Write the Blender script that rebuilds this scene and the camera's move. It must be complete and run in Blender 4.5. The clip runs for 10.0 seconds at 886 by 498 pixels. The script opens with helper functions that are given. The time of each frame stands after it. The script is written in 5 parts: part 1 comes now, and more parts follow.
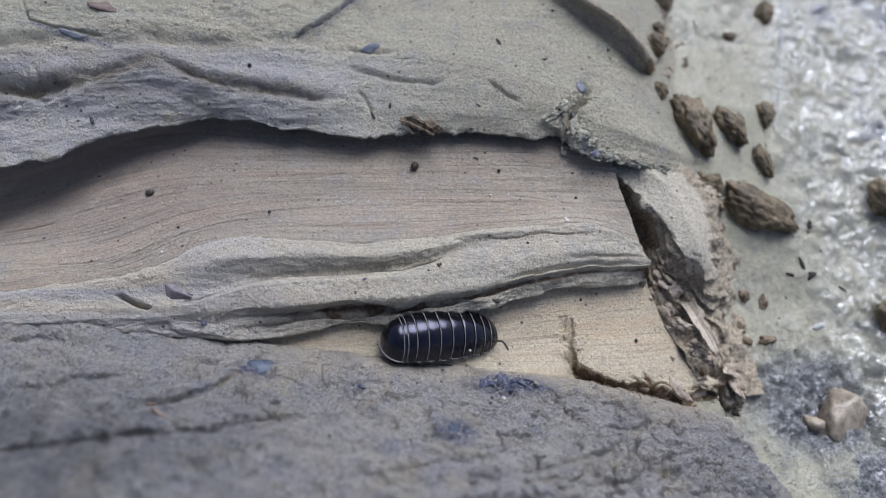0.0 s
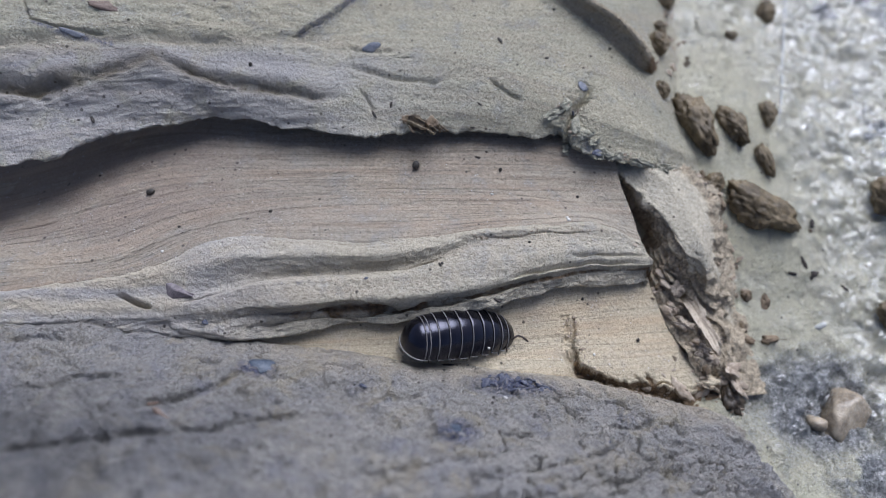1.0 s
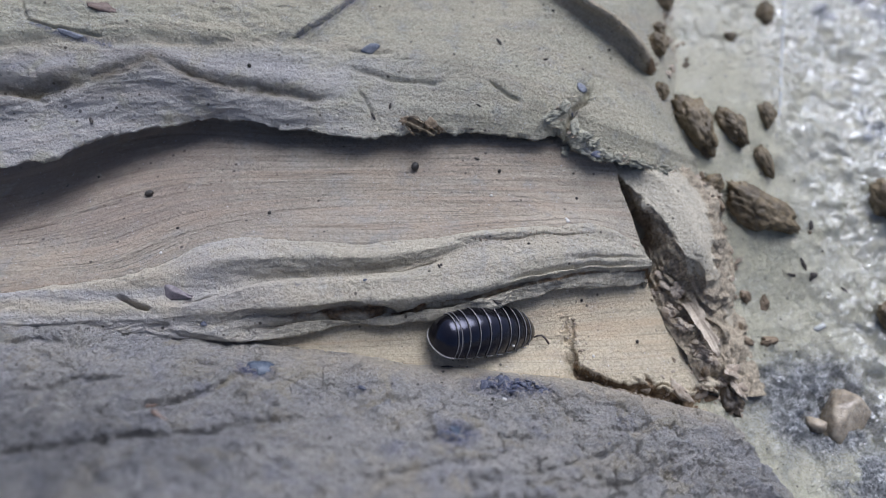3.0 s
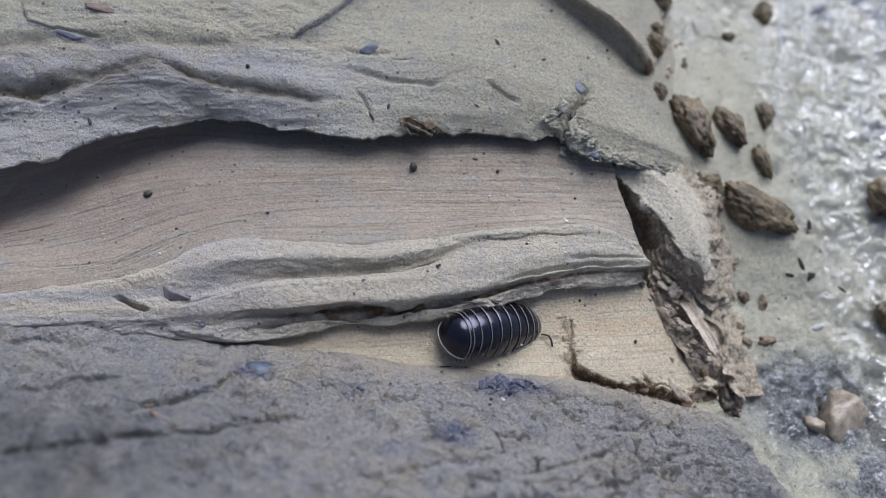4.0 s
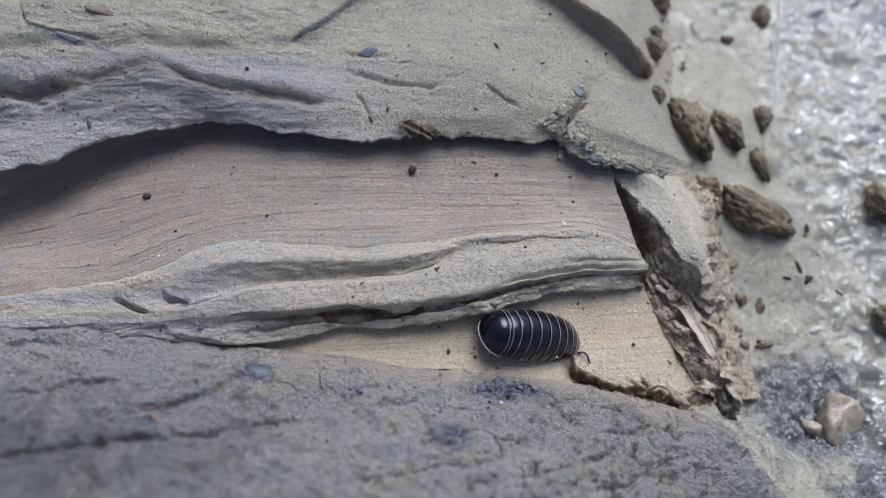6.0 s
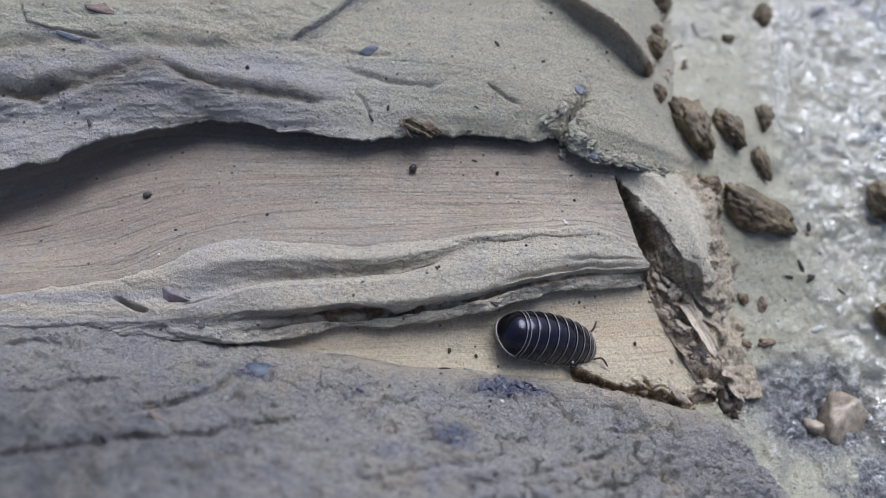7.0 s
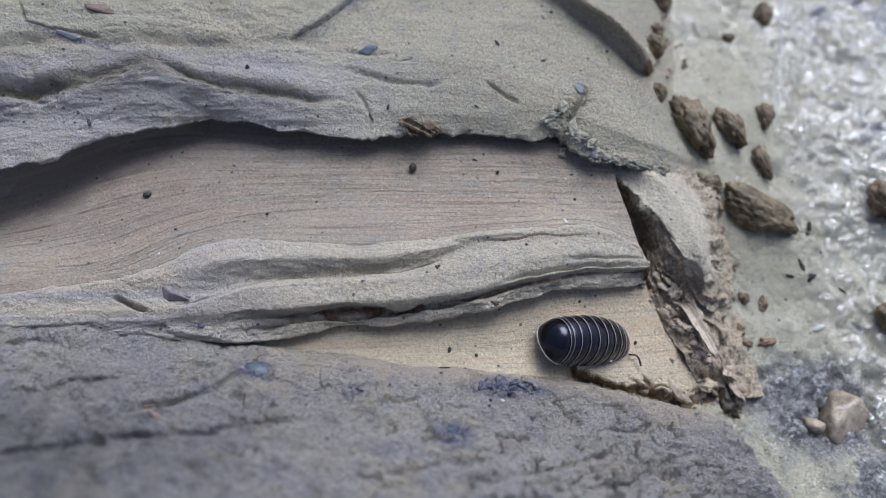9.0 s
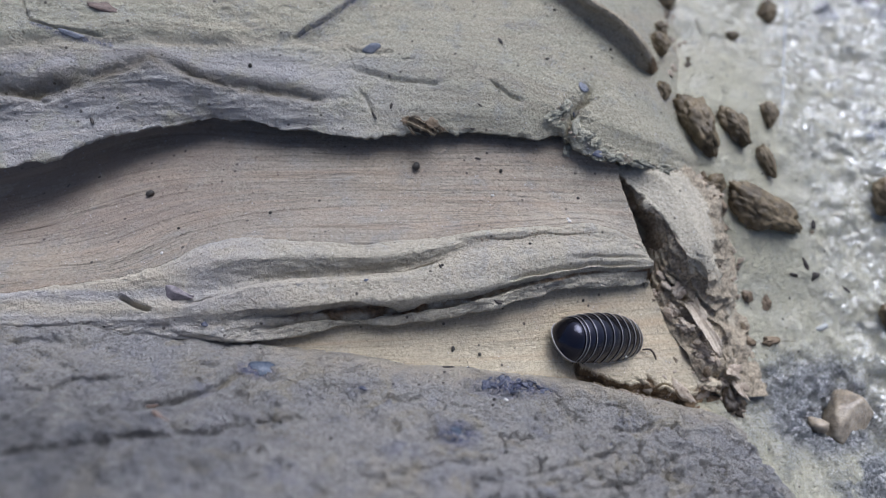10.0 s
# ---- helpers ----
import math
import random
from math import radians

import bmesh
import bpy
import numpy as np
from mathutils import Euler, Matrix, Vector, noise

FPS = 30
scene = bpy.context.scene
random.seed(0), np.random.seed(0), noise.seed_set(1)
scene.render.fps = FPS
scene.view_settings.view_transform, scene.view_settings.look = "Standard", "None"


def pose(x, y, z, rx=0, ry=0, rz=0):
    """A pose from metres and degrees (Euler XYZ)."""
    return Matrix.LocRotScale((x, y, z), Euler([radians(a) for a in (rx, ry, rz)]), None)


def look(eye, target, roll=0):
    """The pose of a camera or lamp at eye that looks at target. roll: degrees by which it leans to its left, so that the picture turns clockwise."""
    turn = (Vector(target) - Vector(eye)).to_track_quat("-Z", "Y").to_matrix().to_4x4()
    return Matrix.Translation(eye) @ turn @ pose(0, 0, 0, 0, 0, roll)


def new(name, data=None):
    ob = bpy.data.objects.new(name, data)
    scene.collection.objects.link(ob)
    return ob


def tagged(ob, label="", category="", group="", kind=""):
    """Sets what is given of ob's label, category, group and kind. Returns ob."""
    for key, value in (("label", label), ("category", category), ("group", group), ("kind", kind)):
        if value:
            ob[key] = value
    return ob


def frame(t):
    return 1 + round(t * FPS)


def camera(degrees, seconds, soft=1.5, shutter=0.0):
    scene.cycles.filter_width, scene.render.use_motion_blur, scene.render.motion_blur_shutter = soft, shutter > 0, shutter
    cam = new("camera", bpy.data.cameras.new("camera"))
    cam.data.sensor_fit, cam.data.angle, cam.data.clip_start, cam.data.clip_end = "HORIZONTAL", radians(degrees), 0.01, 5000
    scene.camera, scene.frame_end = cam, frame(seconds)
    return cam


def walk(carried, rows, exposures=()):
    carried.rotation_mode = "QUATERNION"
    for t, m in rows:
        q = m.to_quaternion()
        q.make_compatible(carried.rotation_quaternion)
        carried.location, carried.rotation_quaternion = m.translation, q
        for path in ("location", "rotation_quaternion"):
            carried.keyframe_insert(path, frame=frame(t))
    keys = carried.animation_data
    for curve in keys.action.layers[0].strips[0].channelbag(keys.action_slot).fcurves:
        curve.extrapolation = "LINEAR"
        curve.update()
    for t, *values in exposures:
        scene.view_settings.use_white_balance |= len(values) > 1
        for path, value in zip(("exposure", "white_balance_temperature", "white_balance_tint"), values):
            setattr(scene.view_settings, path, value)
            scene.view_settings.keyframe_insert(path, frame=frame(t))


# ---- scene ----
# All building numbers below are in millimetres and are scaled by MM.
MM = 0.001

# camera: a phone held still a hand's width above the clay
cam = camera(60, 10.0, soft=1.0)
cam.data.dof.use_dof = True
cam.data.dof.focus_distance = 0.087
cam.data.dof.aperture_fstop = 15.0
walk(cam, [
    (0.0, pose(0.000000, -0.044000, 0.076200, 30.000, -0.000, 0.000)),
    (0.5, pose(-0.000035, -0.043914, 0.076073, 29.963, 0.054, 0.014)),
    (1.0, pose(-0.000095, -0.043973, 0.075965, 30.004, 0.056, -0.000)),
    (1.5, pose(0.000039, -0.044012, 0.075823, 30.014, 0.104, 0.003)),
    (2.0, pose(0.000065, -0.044061, 0.075882, 30.088, 0.064, 0.006)),
    (2.5, pose(-0.000092, -0.043830, 0.075889, 30.052, 0.030, -0.011)),
    (4.0, pose(0.000033, -0.043845, 0.076048, 30.042, -0.013, -0.099)),
    (4.5, pose(0.000124, -0.043941, 0.075972, 30.136, 0.030, -0.111)),
    (5.0, pose(0.000042, -0.043586, 0.076371, 29.954, -0.026, -0.032)),
    (5.5, pose(-0.000052, -0.043456, 0.076561, 29.913, -0.231, -0.070)),
    (7.0, pose(0.000033, -0.043795, 0.076056, 30.129, -0.085, -0.055)),
    (7.5, pose(0.000145, -0.043774, 0.075975, 30.109, -0.021, -0.050)),
    (8.0, pose(0.000131, -0.043772, 0.075978, 30.099, 0.041, -0.011)),
    (8.5, pose(0.000124, -0.043936, 0.075846, 30.201, -0.032, -0.075)),
    (9.0, pose(0.000148, -0.043934, 0.075850, 30.213, 0.012, -0.062)),
    (9.5, pose(0.000012, -0.043797, 0.075963, 30.123, 0.004, -0.048)),
    (10.0, pose(-0.000044, -0.043636, 0.075874, 29.963, 0.119, 0.002)),
], exposures=[(0.0, -0.13, 5500, 13), (10.0, -0.13, 5500, 13)])

# light: overcast sky, brightest beyond the ledge
SUN_AIM = Vector((0.25, 0.47, 0.85)).normalized()
world = bpy.data.worlds.new("world")
scene.world = world
world.use_nodes = True
wn = world.node_tree.nodes
sky = wn.new("ShaderNodeTexSky")
sky.sky_type = "NISHITA"
sky.sun_disc = False
sky.sun_elevation = math.asin(SUN_AIM.z)
sky.sun_rotation = math.atan2(SUN_AIM.x, SUN_AIM.y)
sky.air_density = 0.5
sky.dust_density = 4.0
wn["Background"].inputs["Strength"].default_value = 0.15
world.node_tree.links.new(sky.outputs["Color"], wn["Background"].inputs["Color"])
sun = new("sun", bpy.data.lights.new("sun", "SUN"))
sun.data.energy = 3.25
sun.data.angle = radians(48)
sun.data.color = (1.0, 0.985, 0.96)
sun.matrix_world = look(SUN_AIM, (0, 0, 0))

# ---- noise and surfaces ----
def cell(ix, iy, iz, seed):
    h = (ix * 374761393 + iy * 668265263 + iz * 2147483647 + seed * 1274126177) & 0xFFFFFFFF
    h = ((h ^ (h >> 13)) * 1274126177) & 0xFFFFFFFF
    h = ((h ^ (h >> 16)) * 2246822519) & 0xFFFFFFFF
    return ((h ^ (h >> 15)) & 0xFFFFFF) / 0xFFFFFF * 2 - 1


def grain(p, seed=0):
    """Smooth noise from -1 to 1 at points p (n, 3)."""
    i = np.floor(p).astype(np.int64)
    f = p - i
    f = f * f * f * (f * (f * 6 - 15) + 10)
    out = 0
    for a in (0, 1):
        for b in (0, 1):
            for c in (0, 1):
                w = (f[:, 0] if a else 1 - f[:, 0]) * (f[:, 1] if b else 1 - f[:, 1]) * (f[:, 2] if c else 1 - f[:, 2])
                out = out + w * cell(i[:, 0] + a, i[:, 1] + b, i[:, 2] + c, seed)
    return out


def fbm(p, scale, octaves=4, seed=0, gain=0.5):
    """Layered noise; scale is the size of the largest lumps, a number or one for each axis."""
    q = p / np.array(scale, float)
    out, amp, total = 0, 1.0, 0
    for k in range(octaves):
        out = out + amp * grain(q, seed + 17 * k)
        total += amp
        amp *= gain
        q = q * 2.03 + 5.7
    return out / total


def ridged(p, scale, octaves=4, seed=0):
    q = p / np.array(scale, float)
    out, amp = 0, 1.0
    for k in range(octaves):
        out = out + amp * (1 - np.abs(grain(q, seed + 13 * k)) * 2)
        amp *= 0.5
        q = q * 2.1 + 3.3
    return out / 2


def plates(p, size, seed=0, stretch=1.0):
    """How far each place lies inside its plate of a cracked crust: 0 on the cracks."""
    q = np.stack([p[:, 0] / size / stretch, p[:, 1] / size, np.zeros(len(p))], 1)
    q[:, 0] += 0.45 * fbm(p, size * 0.9, 3, seed + 3)
    q[:, 1] += 0.45 * fbm(p, size * 0.9, 3, seed + 4)
    i = np.floor(q).astype(np.int64)
    near1 = np.full(len(q), 9.0)
    near2 = np.full(len(q), 9.0)
    for a in (-1, 0, 1):
        for b in (-1, 0, 1):
            cx, cy = i[:, 0] + a, i[:, 1] + b
            dx = cx + 0.5 + 0.45 * cell(cx, cy, cy * 0, seed) - q[:, 0]
            dy = cy + 0.5 + 0.45 * cell(cx, cy, cy * 0 + 1, seed) - q[:, 1]
            d = np.hypot(dx, dy)
            near2 = np.minimum(near2, np.maximum(near1, d))
            near1 = np.minimum(near1, d)
    return near2 - near1


def smoothstep(a, b, v):
    k = np.clip((v - a) / (b - a), 0, 1)
    return k * k * (3 - 2 * k)


def spline(points, n):
    """A smooth curve through the points, n places long, evenly spread along its chord length."""
    p = np.array(points, float)
    d = np.r_[0, np.cumsum(np.linalg.norm(np.diff(p[:, :2], axis=0), axis=1))]
    m = np.zeros_like(p)
    slope = np.diff(p, axis=0) / np.diff(d)[:, None]
    m[1:-1] = (slope[1:] + slope[:-1]) / 2
    m[0], m[-1] = slope[0], slope[-1]
    s = np.linspace(0, d[-1], n)
    k = np.clip(np.searchsorted(d, s) - 1, 0, len(p) - 2)
    h = (d[k + 1] - d[k])[:, None]
    t = ((s - d[k]) / h[:, 0])[:, None]
    return ((2 * t**3 - 3 * t**2 + 1) * p[k] + (t**3 - 2 * t**2 + t) * h * m[k]
            + (-2 * t**3 + 3 * t**2) * p[k + 1] + (t**3 - t**2) * h * m[k + 1])


def shifted(rail, dy, dz, dx=0.0):
    return [(x + dx, y + dy, z + dz) for x, y, z in rail]


def loft(rails, n, rows, blur=2.0):
    """A sheet through the rails: n places along them, rows[i] steps from rail i to the next, edges rounded by blur rows."""
    c = [spline(r, n) for r in rails]
    out = []
    for i, k in enumerate(rows):
        for j in range(k):
            out.append(c[i] + (c[i + 1] - c[i]) * (j / k))
    out.append(c[-1])
    g = np.array(out)
    if blur > 0:
        r = int(3 * blur)
        w = np.exp(-0.5 * (np.arange(-r, r + 1) / blur) ** 2)
        w /= w.sum()
        pad = np.concatenate([2 * g[:1] - g[r:0:-1], g, 2 * g[-1:] - g[-2:-r - 2:-1]])
        g = sum(w[k] * pad[k:k + len(g)] for k in range(2 * r + 1))
    return g


def normals(g):
    a, b = np.gradient(g, axis=1), np.gradient(g, axis=0)
    n = np.cross(a, b)
    n *= np.where(n[..., 2:3].mean() < 0, -1, 1)
    return n / np.maximum(np.linalg.norm(n, axis=2, keepdims=True), 1e-9)


def capped(g, steps, out, down, side=1):
    """Adds broken end faces: at the last columns (side 1) or the first (side -1) the sheet breaks off and drops."""
    last = g[:, -1:] if side > 0 else g[:, :1]
    k = (np.arange(1, steps + 1) / steps)[None, :, None]
    add = last + k * np.array([0, 0, -down]) + np.sin(k * 2.6) * np.array([out * side, 0, 0])
    return np.concatenate([g, add], 1) if side > 0 else np.concatenate([add[:, ::-1], g], 1)


def near(g, line):
    """Distance in plan from the points of g to a polyline, and how far along it they lie."""
    p, best, along = g[..., :2], None, None
    q = np.array(line, float)
    total = len(q) - 1
    for i in range(total):
        a, d = q[i, :2], q[i + 1, :2] - q[i, :2]
        t = np.clip(((p - a) @ d) / (d @ d), 0, 1)
        e = np.linalg.norm(p - a - t[..., None] * d, axis=-1)
        if best is None:
            best, along = e, (i + t) / total
        else:
            along = np.where(e < best, (i + t) / total, along)
            best = np.minimum(best, e)
    return best, along


def carve(g, line, width, depth, seed=3):
    """Cuts a crack along a polyline, ragged and thinning out at both ends."""
    flat = g.reshape(-1, 3)
    jit = np.stack([fbm(flat, 2.2, 3, seed), fbm(flat, 2.2, 3, seed + 5), np.zeros(len(flat))], 1).reshape(g.shape)
    d, a = near(g + jit * width * 1.2, line)
    fade = np.clip(np.minimum(a, 1 - a) * 5, 0.0, 1)
    g = g.copy()
    g[..., 2] -= depth * fade * np.exp(-(d / width) ** 2)
    return g


def undercut(g, line, reach, depth, width, seed=5):
    """A fold along a polyline that runs in x: the clay behind it leans out over a groove."""
    q = np.array(line, float)
    flat = g.reshape(-1, 3)
    x = g[..., 0]
    off = g[..., 1] - np.interp(x, q[:, 0], q[:, 1]) + 0.35 * width * fbm(flat, 2.5, 3, seed).reshape(x.shape)
    ends = np.clip(np.minimum(x - q[0, 0], q[-1, 0] - x) / (0.18 * (q[-1, 0] - q[0, 0])), 0, 1)
    g = g.copy()
    g[..., 1] -= reach * ends * smoothstep(-0.1, 0.35, off / width) * np.exp(-(np.maximum(off, 0) / (2.2 * width)) ** 2)
    g[..., 2] -= depth * ends * np.exp(-((off + 0.15 * width) / (0.55 * width)) ** 2)
    return g


def sheet(name, g, material, parent=None, fields=()):
    """One mesh from a grid of places (rows, columns, 3) in millimetres, with named values at its places."""
    r, c = g.shape[:2]
    i = np.arange(r * c).reshape(r, c)
    quads = np.stack([i[:-1, :-1], i[:-1, 1:], i[1:, 1:], i[1:, :-1]], -1).reshape(-1, 4)
    n = np.cross(g[:-1, 1:] - g[:-1, :-1], g[1:, :-1] - g[:-1, :-1])
    if n[..., 2].sum() < 0:
        quads = quads[:, ::-1]
    me = bpy.data.meshes.new(name)
    me.vertices.add(r * c)
    me.vertices.foreach_set("co", (g * MM).astype(np.float32).ravel())
    me.loops.add(quads.size)
    me.loops.foreach_set("vertex_index", quads.ravel().astype(np.int32))
    me.polygons.add(len(quads))
    me.polygons.foreach_set("loop_start", np.arange(0, quads.size, 4, dtype=np.int32))
    me.update(calc_edges=True)
    me.polygons.foreach_set("use_smooth", np.ones(len(quads), dtype=bool))
    flow = np.zeros((r, c, 3))
    flow[:, 1:, 0] = np.cumsum(np.linalg.norm(np.diff(g, axis=1), axis=2), 1).mean(0)
    flow[1:, :, 1] = np.cumsum(np.linalg.norm(np.diff(g, axis=0), axis=2), 0).mean(1)[:, None]
    at = me.attributes.new("flow", "FLOAT_VECTOR", "POINT")
    at.data.foreach_set("vector", flow.astype(np.float32).ravel())
    for key, val in dict(fields).items():
        at = me.attributes.new(key, "FLOAT", "POINT")
        at.data.foreach_set("value", np.broadcast_to(val, (r, c)).astype(np.float32).ravel())
    me.materials.append(material)
    ob = new(name, me)
    if parent:
        ob.parent = parent
    return ob


def part(name, bm, material, parent, label=""):
    """One mesh object under a thing, from a bmesh in millimetres."""
    bmesh.ops.scale(bm, vec=(MM, MM, MM), verts=bm.verts)
    me = bpy.data.meshes.new(name)
    bm.to_mesh(me)
    bm.free()
    me.polygons.foreach_set("use_smooth", np.ones(len(me.polygons), dtype=bool))
    me.materials.append(material)
    ob = new(name, me)
    ob.parent = parent
    return tagged(ob, label)


# ---- materials ----
class Nodes:
    """A short way to write a node material."""

    def __init__(self, name):
        self.mat = bpy.data.materials.new(name)
        self.mat.use_nodes = True
        self.tree = self.mat.node_tree
        self.out = self.tree.nodes["Principled BSDF"]
        geo = self.tree.nodes.new("ShaderNodeNewGeometry")
        self.place = self.vec("SCALE", geo.outputs["Position"], 1000.0)

    def put(self, socket, value):
        if isinstance(value, bpy.types.NodeSocket):
            self.tree.links.new(value, socket)
        else:
            socket.default_value = value

    def vec(self, op, a, b):
        n = self.tree.nodes.new("ShaderNodeVectorMath")
        n.operation = op
        self.put(n.inputs[0], a)
        self.put(n.inputs["Scale" if op == "SCALE" else 1], b)
        return n.outputs[0]

    def value(self, op, a, b=0.0, clamp=False):
        n = self.tree.nodes.new("ShaderNodeMath")
        n.operation, n.use_clamp = op, clamp
        self.put(n.inputs[0], a)
        self.put(n.inputs[1], b)
        return n.outputs[0]

    def attribute(self, name, kind="Fac"):
        n = self.tree.nodes.new("ShaderNodeAttribute")
        n.attribute_name = name
        return n.outputs[kind]

    def noise(self, scale, detail=4.0, rough=0.6, where=None, warp=0.0):
        n = self.tree.nodes.new("ShaderNodeTexNoise")
        self.put(n.inputs["Vector"], where or self.place)
        n.inputs["Scale"].default_value = scale
        n.inputs["Detail"].default_value = detail
        n.inputs["Roughness"].default_value = rough
        n.inputs["Distortion"].default_value = warp
        return n.outputs["Fac"]

    def tint(self, scale):
        n = self.tree.nodes.new("ShaderNodeTexNoise")
        self.put(n.inputs["Vector"], self.place)
        n.inputs["Scale"].default_value = scale
        return n.outputs["Color"]

    def cells(self, scale, where=None, out="Distance"):
        n = self.tree.nodes.new("ShaderNodeTexVoronoi")
        self.put(n.inputs["Vector"], where or self.place)
        n.inputs["Scale"].default_value = scale
        return n.outputs[out]

    def step(self, v, lo, hi, a=0.0, b=1.0):
        n = self.tree.nodes.new("ShaderNodeMapRange")
        n.interpolation_type = "SMOOTHSTEP"
        self.put(n.inputs["Value"], v)
        for key, x in (("From Min", lo), ("From Max", hi), ("To Min", a), ("To Max", b)):
            self.put(n.inputs[key], x)
        return n.outputs["Result"]

    def mix(self, f, a, b, kind="MIX"):
        n = self.tree.nodes.new("ShaderNodeMix")
        n.data_type, n.blend_type = "RGBA", kind
        self.put(n.inputs[0], f)
        for s, v in ((n.inputs[6], a), (n.inputs[7], b)):
            self.put(s, (*v, 1.0) if isinstance(v, tuple) and len(v) == 3 else v)
        return n.outputs[2]

    def bump(self, h, distance, strength=1.0, after=None):
        n = self.tree.nodes.new("ShaderNodeBump")
        n.inputs["Distance"].default_value = distance * MM
        n.inputs["Strength"].default_value = strength
        self.put(n.inputs["Height"], h)
        if after:
            self.put(n.inputs["Normal"], after)
        return n.outputs["Normal"]

    def finish(self, color, rough, normal=None, **more):
        o = self.out.inputs
        self.put(o["Base Color"], (*color, 1.0) if isinstance(color, tuple) else color)
        self.put(o["Roughness"], rough)
        if normal:
            self.put(o["Normal"], normal)
        for key, v in more.items():
            self.put(o[key.replace("_", " ")], v)
        return self.mat


BROWN = (0.13, 0.085, 0.045)


def clay(name, light, mid, cool, lines=0.0, wet=0.0, relief=1.0, blue=0.3, brown=BROWN, warm=0.0, tint_or_shade=(0.36, 0.36, 0.368), gloss=0.0, edge=0.15, ochre=(0.41, 0.315, 0.225)):
    """Fine clay: broad tints, silty grain, dark and blue specks, bright quartz grains, brown where it broke off."""
    m = Nodes(name)
    broad = m.noise(0.07, 3, 0.55, warp=0.6)
    patch = m.noise(0.35, 5, 0.65, warp=0.4)
    fine = m.noise(2.6, 6, 0.7)
    silt = m.noise(7.0, 3, 0.7)
    c = m.mix(m.step(broad, 0.35, 0.65), light, mid)
    c = m.mix(m.step(patch, 0.48, 0.72), c, cool)
    c = m.mix(m.step(fine, 0.35, 0.72, 0.0, 0.75), c, m.mix(1.0, c, (0.6, 0.58, 0.56), "MULTIPLY"))
    c = m.mix(m.step(silt, 0.42, 0.66, 0.0, 0.1), c, m.mix(1.0, c, (1.5, 1.48, 1.45), "MULTIPLY"))
    if warm:
        c = m.mix(m.step(m.noise(0.16, 5, 0.7, warp=1.0), 0.5, 0.66, 0.0, warm), c, (0.42, 0.37, 0.27))
    # cool also carries shade painted into the sheared face and front mound
    c = m.mix(m.value("MULTIPLY", m.attribute("cool"), m.step(m.noise(0.22, 4, 0.6, warp=0.8), 0.3, 0.55, 0.15, 0.75)), c, tint_or_shade)
    c = m.mix(m.value("MULTIPLY", m.attribute("pale"), m.step(patch, 0.3, 0.6, 1.0, 0.5)), c, (0.56, 0.49, 0.37))
    smear = m.noise(0.55, 6, 0.75, warp=1.2)
    c = m.mix(m.step(smear, 0.56, 0.74, 0.0, 0.55 * relief), c, m.mix(1.0, c, (0.55, 0.55, 0.6), "MULTIPLY"))
    normal = None
    if lines > 0:
        flow = m.attribute("flow", "Vector")
        fib = m.noise(1.0, 5, 0.68, m.vec("MULTIPLY", flow, (0.05, 1.6, 1.0)), 0.25)
        hair = m.noise(1.0, 4, 0.7, m.vec("MULTIPLY", flow, (0.045, 5.6, 1.0)), 0.12)
        warm = m.noise(1.0, 3, 0.6, m.vec("MULTIPLY", flow, (0.03, 0.45, 1.0)))
        c = m.mix(m.step(warm, 0.45, 0.7, 0.0, 0.6 * lines), c, ochre)
        c = m.mix(m.step(fib, 0.52, 0.7, 0.0, 0.55 * lines), c, m.mix(1.0, c, (0.62, 0.57, 0.52), "MULTIPLY"))
        crack = m.step(hair, 0.47, 0.36, 0.0, 0.5 * lines)
        c = m.mix(crack, c, (0.13, 0.1, 0.07))
        normal = m.bump(m.value("SUBTRACT", m.value("ADD", m.value("MULTIPLY", fib, 0.5), hair), crack), 0.10, lines, normal)
    # stray dark flecks, blue mineral, quartz
    spot = m.cells(0.75)
    pick = m.cells(0.75, out="Color")
    sep = m.tree.nodes.new("ShaderNodeSeparateColor")
    m.put(sep.inputs[0], pick)
    dark = m.value("MULTIPLY", m.step(spot, 0.17, 0.10), m.step(sep.outputs[0], 0.74, 0.76))
    c = m.mix(m.value("MULTIPLY", dark, 0.8), c, (0.05, 0.04, 0.035))
    spot2 = m.cells(2.1, m.vec("ADD", m.place, m.vec("SCALE", m.tint(3.0), 0.25)))
    sep2 = m.tree.nodes.new("ShaderNodeSeparateColor")
    m.put(sep2.inputs[0], m.cells(2.1, out="Color"))
    dark2 = m.value("MULTIPLY", m.step(spot2, 0.22, 0.12), m.step(sep2.outputs[1], 0.8, 0.84))
    c = m.mix(m.value("MULTIPLY", dark2, 0.65), c, (0.07, 0.06, 0.05))
    stain = m.value("MULTIPLY", m.step(m.noise(0.9, 5, 0.7, warp=0.8), 0.62, 0.72), m.step(m.noise(0.12, 2), 0.5, 0.66))
    c = m.mix(m.value("MULTIPLY", stain, blue), c, (0.09, 0.105, 0.2))
    quartz = m.value("MULTIPLY", m.step(m.cells(2.3), 0.13, 0.08), m.step(m.noise(0.7, 2), 0.54, 0.6))
    c = m.mix(quartz, c, (0.85, 0.86, 0.88))
    vein = m.value("MULTIPLY", m.attribute("vein"), m.step(m.noise(1.1, 5, 0.75, warp=1.5), 0.36, 0.56))
    c = m.mix(vein, c, m.mix(m.step(fine, 0.4, 0.62), (0.03, 0.04, 0.105), (0.19, 0.2, 0.28)))
    c = m.mix(m.value("MULTIPLY", m.attribute("soil_shade"), m.step(patch, 0.3, 0.6, 0.35, 0.85)), c, (0.15, 0.122, 0.075))
    fresh = m.attribute("broken")
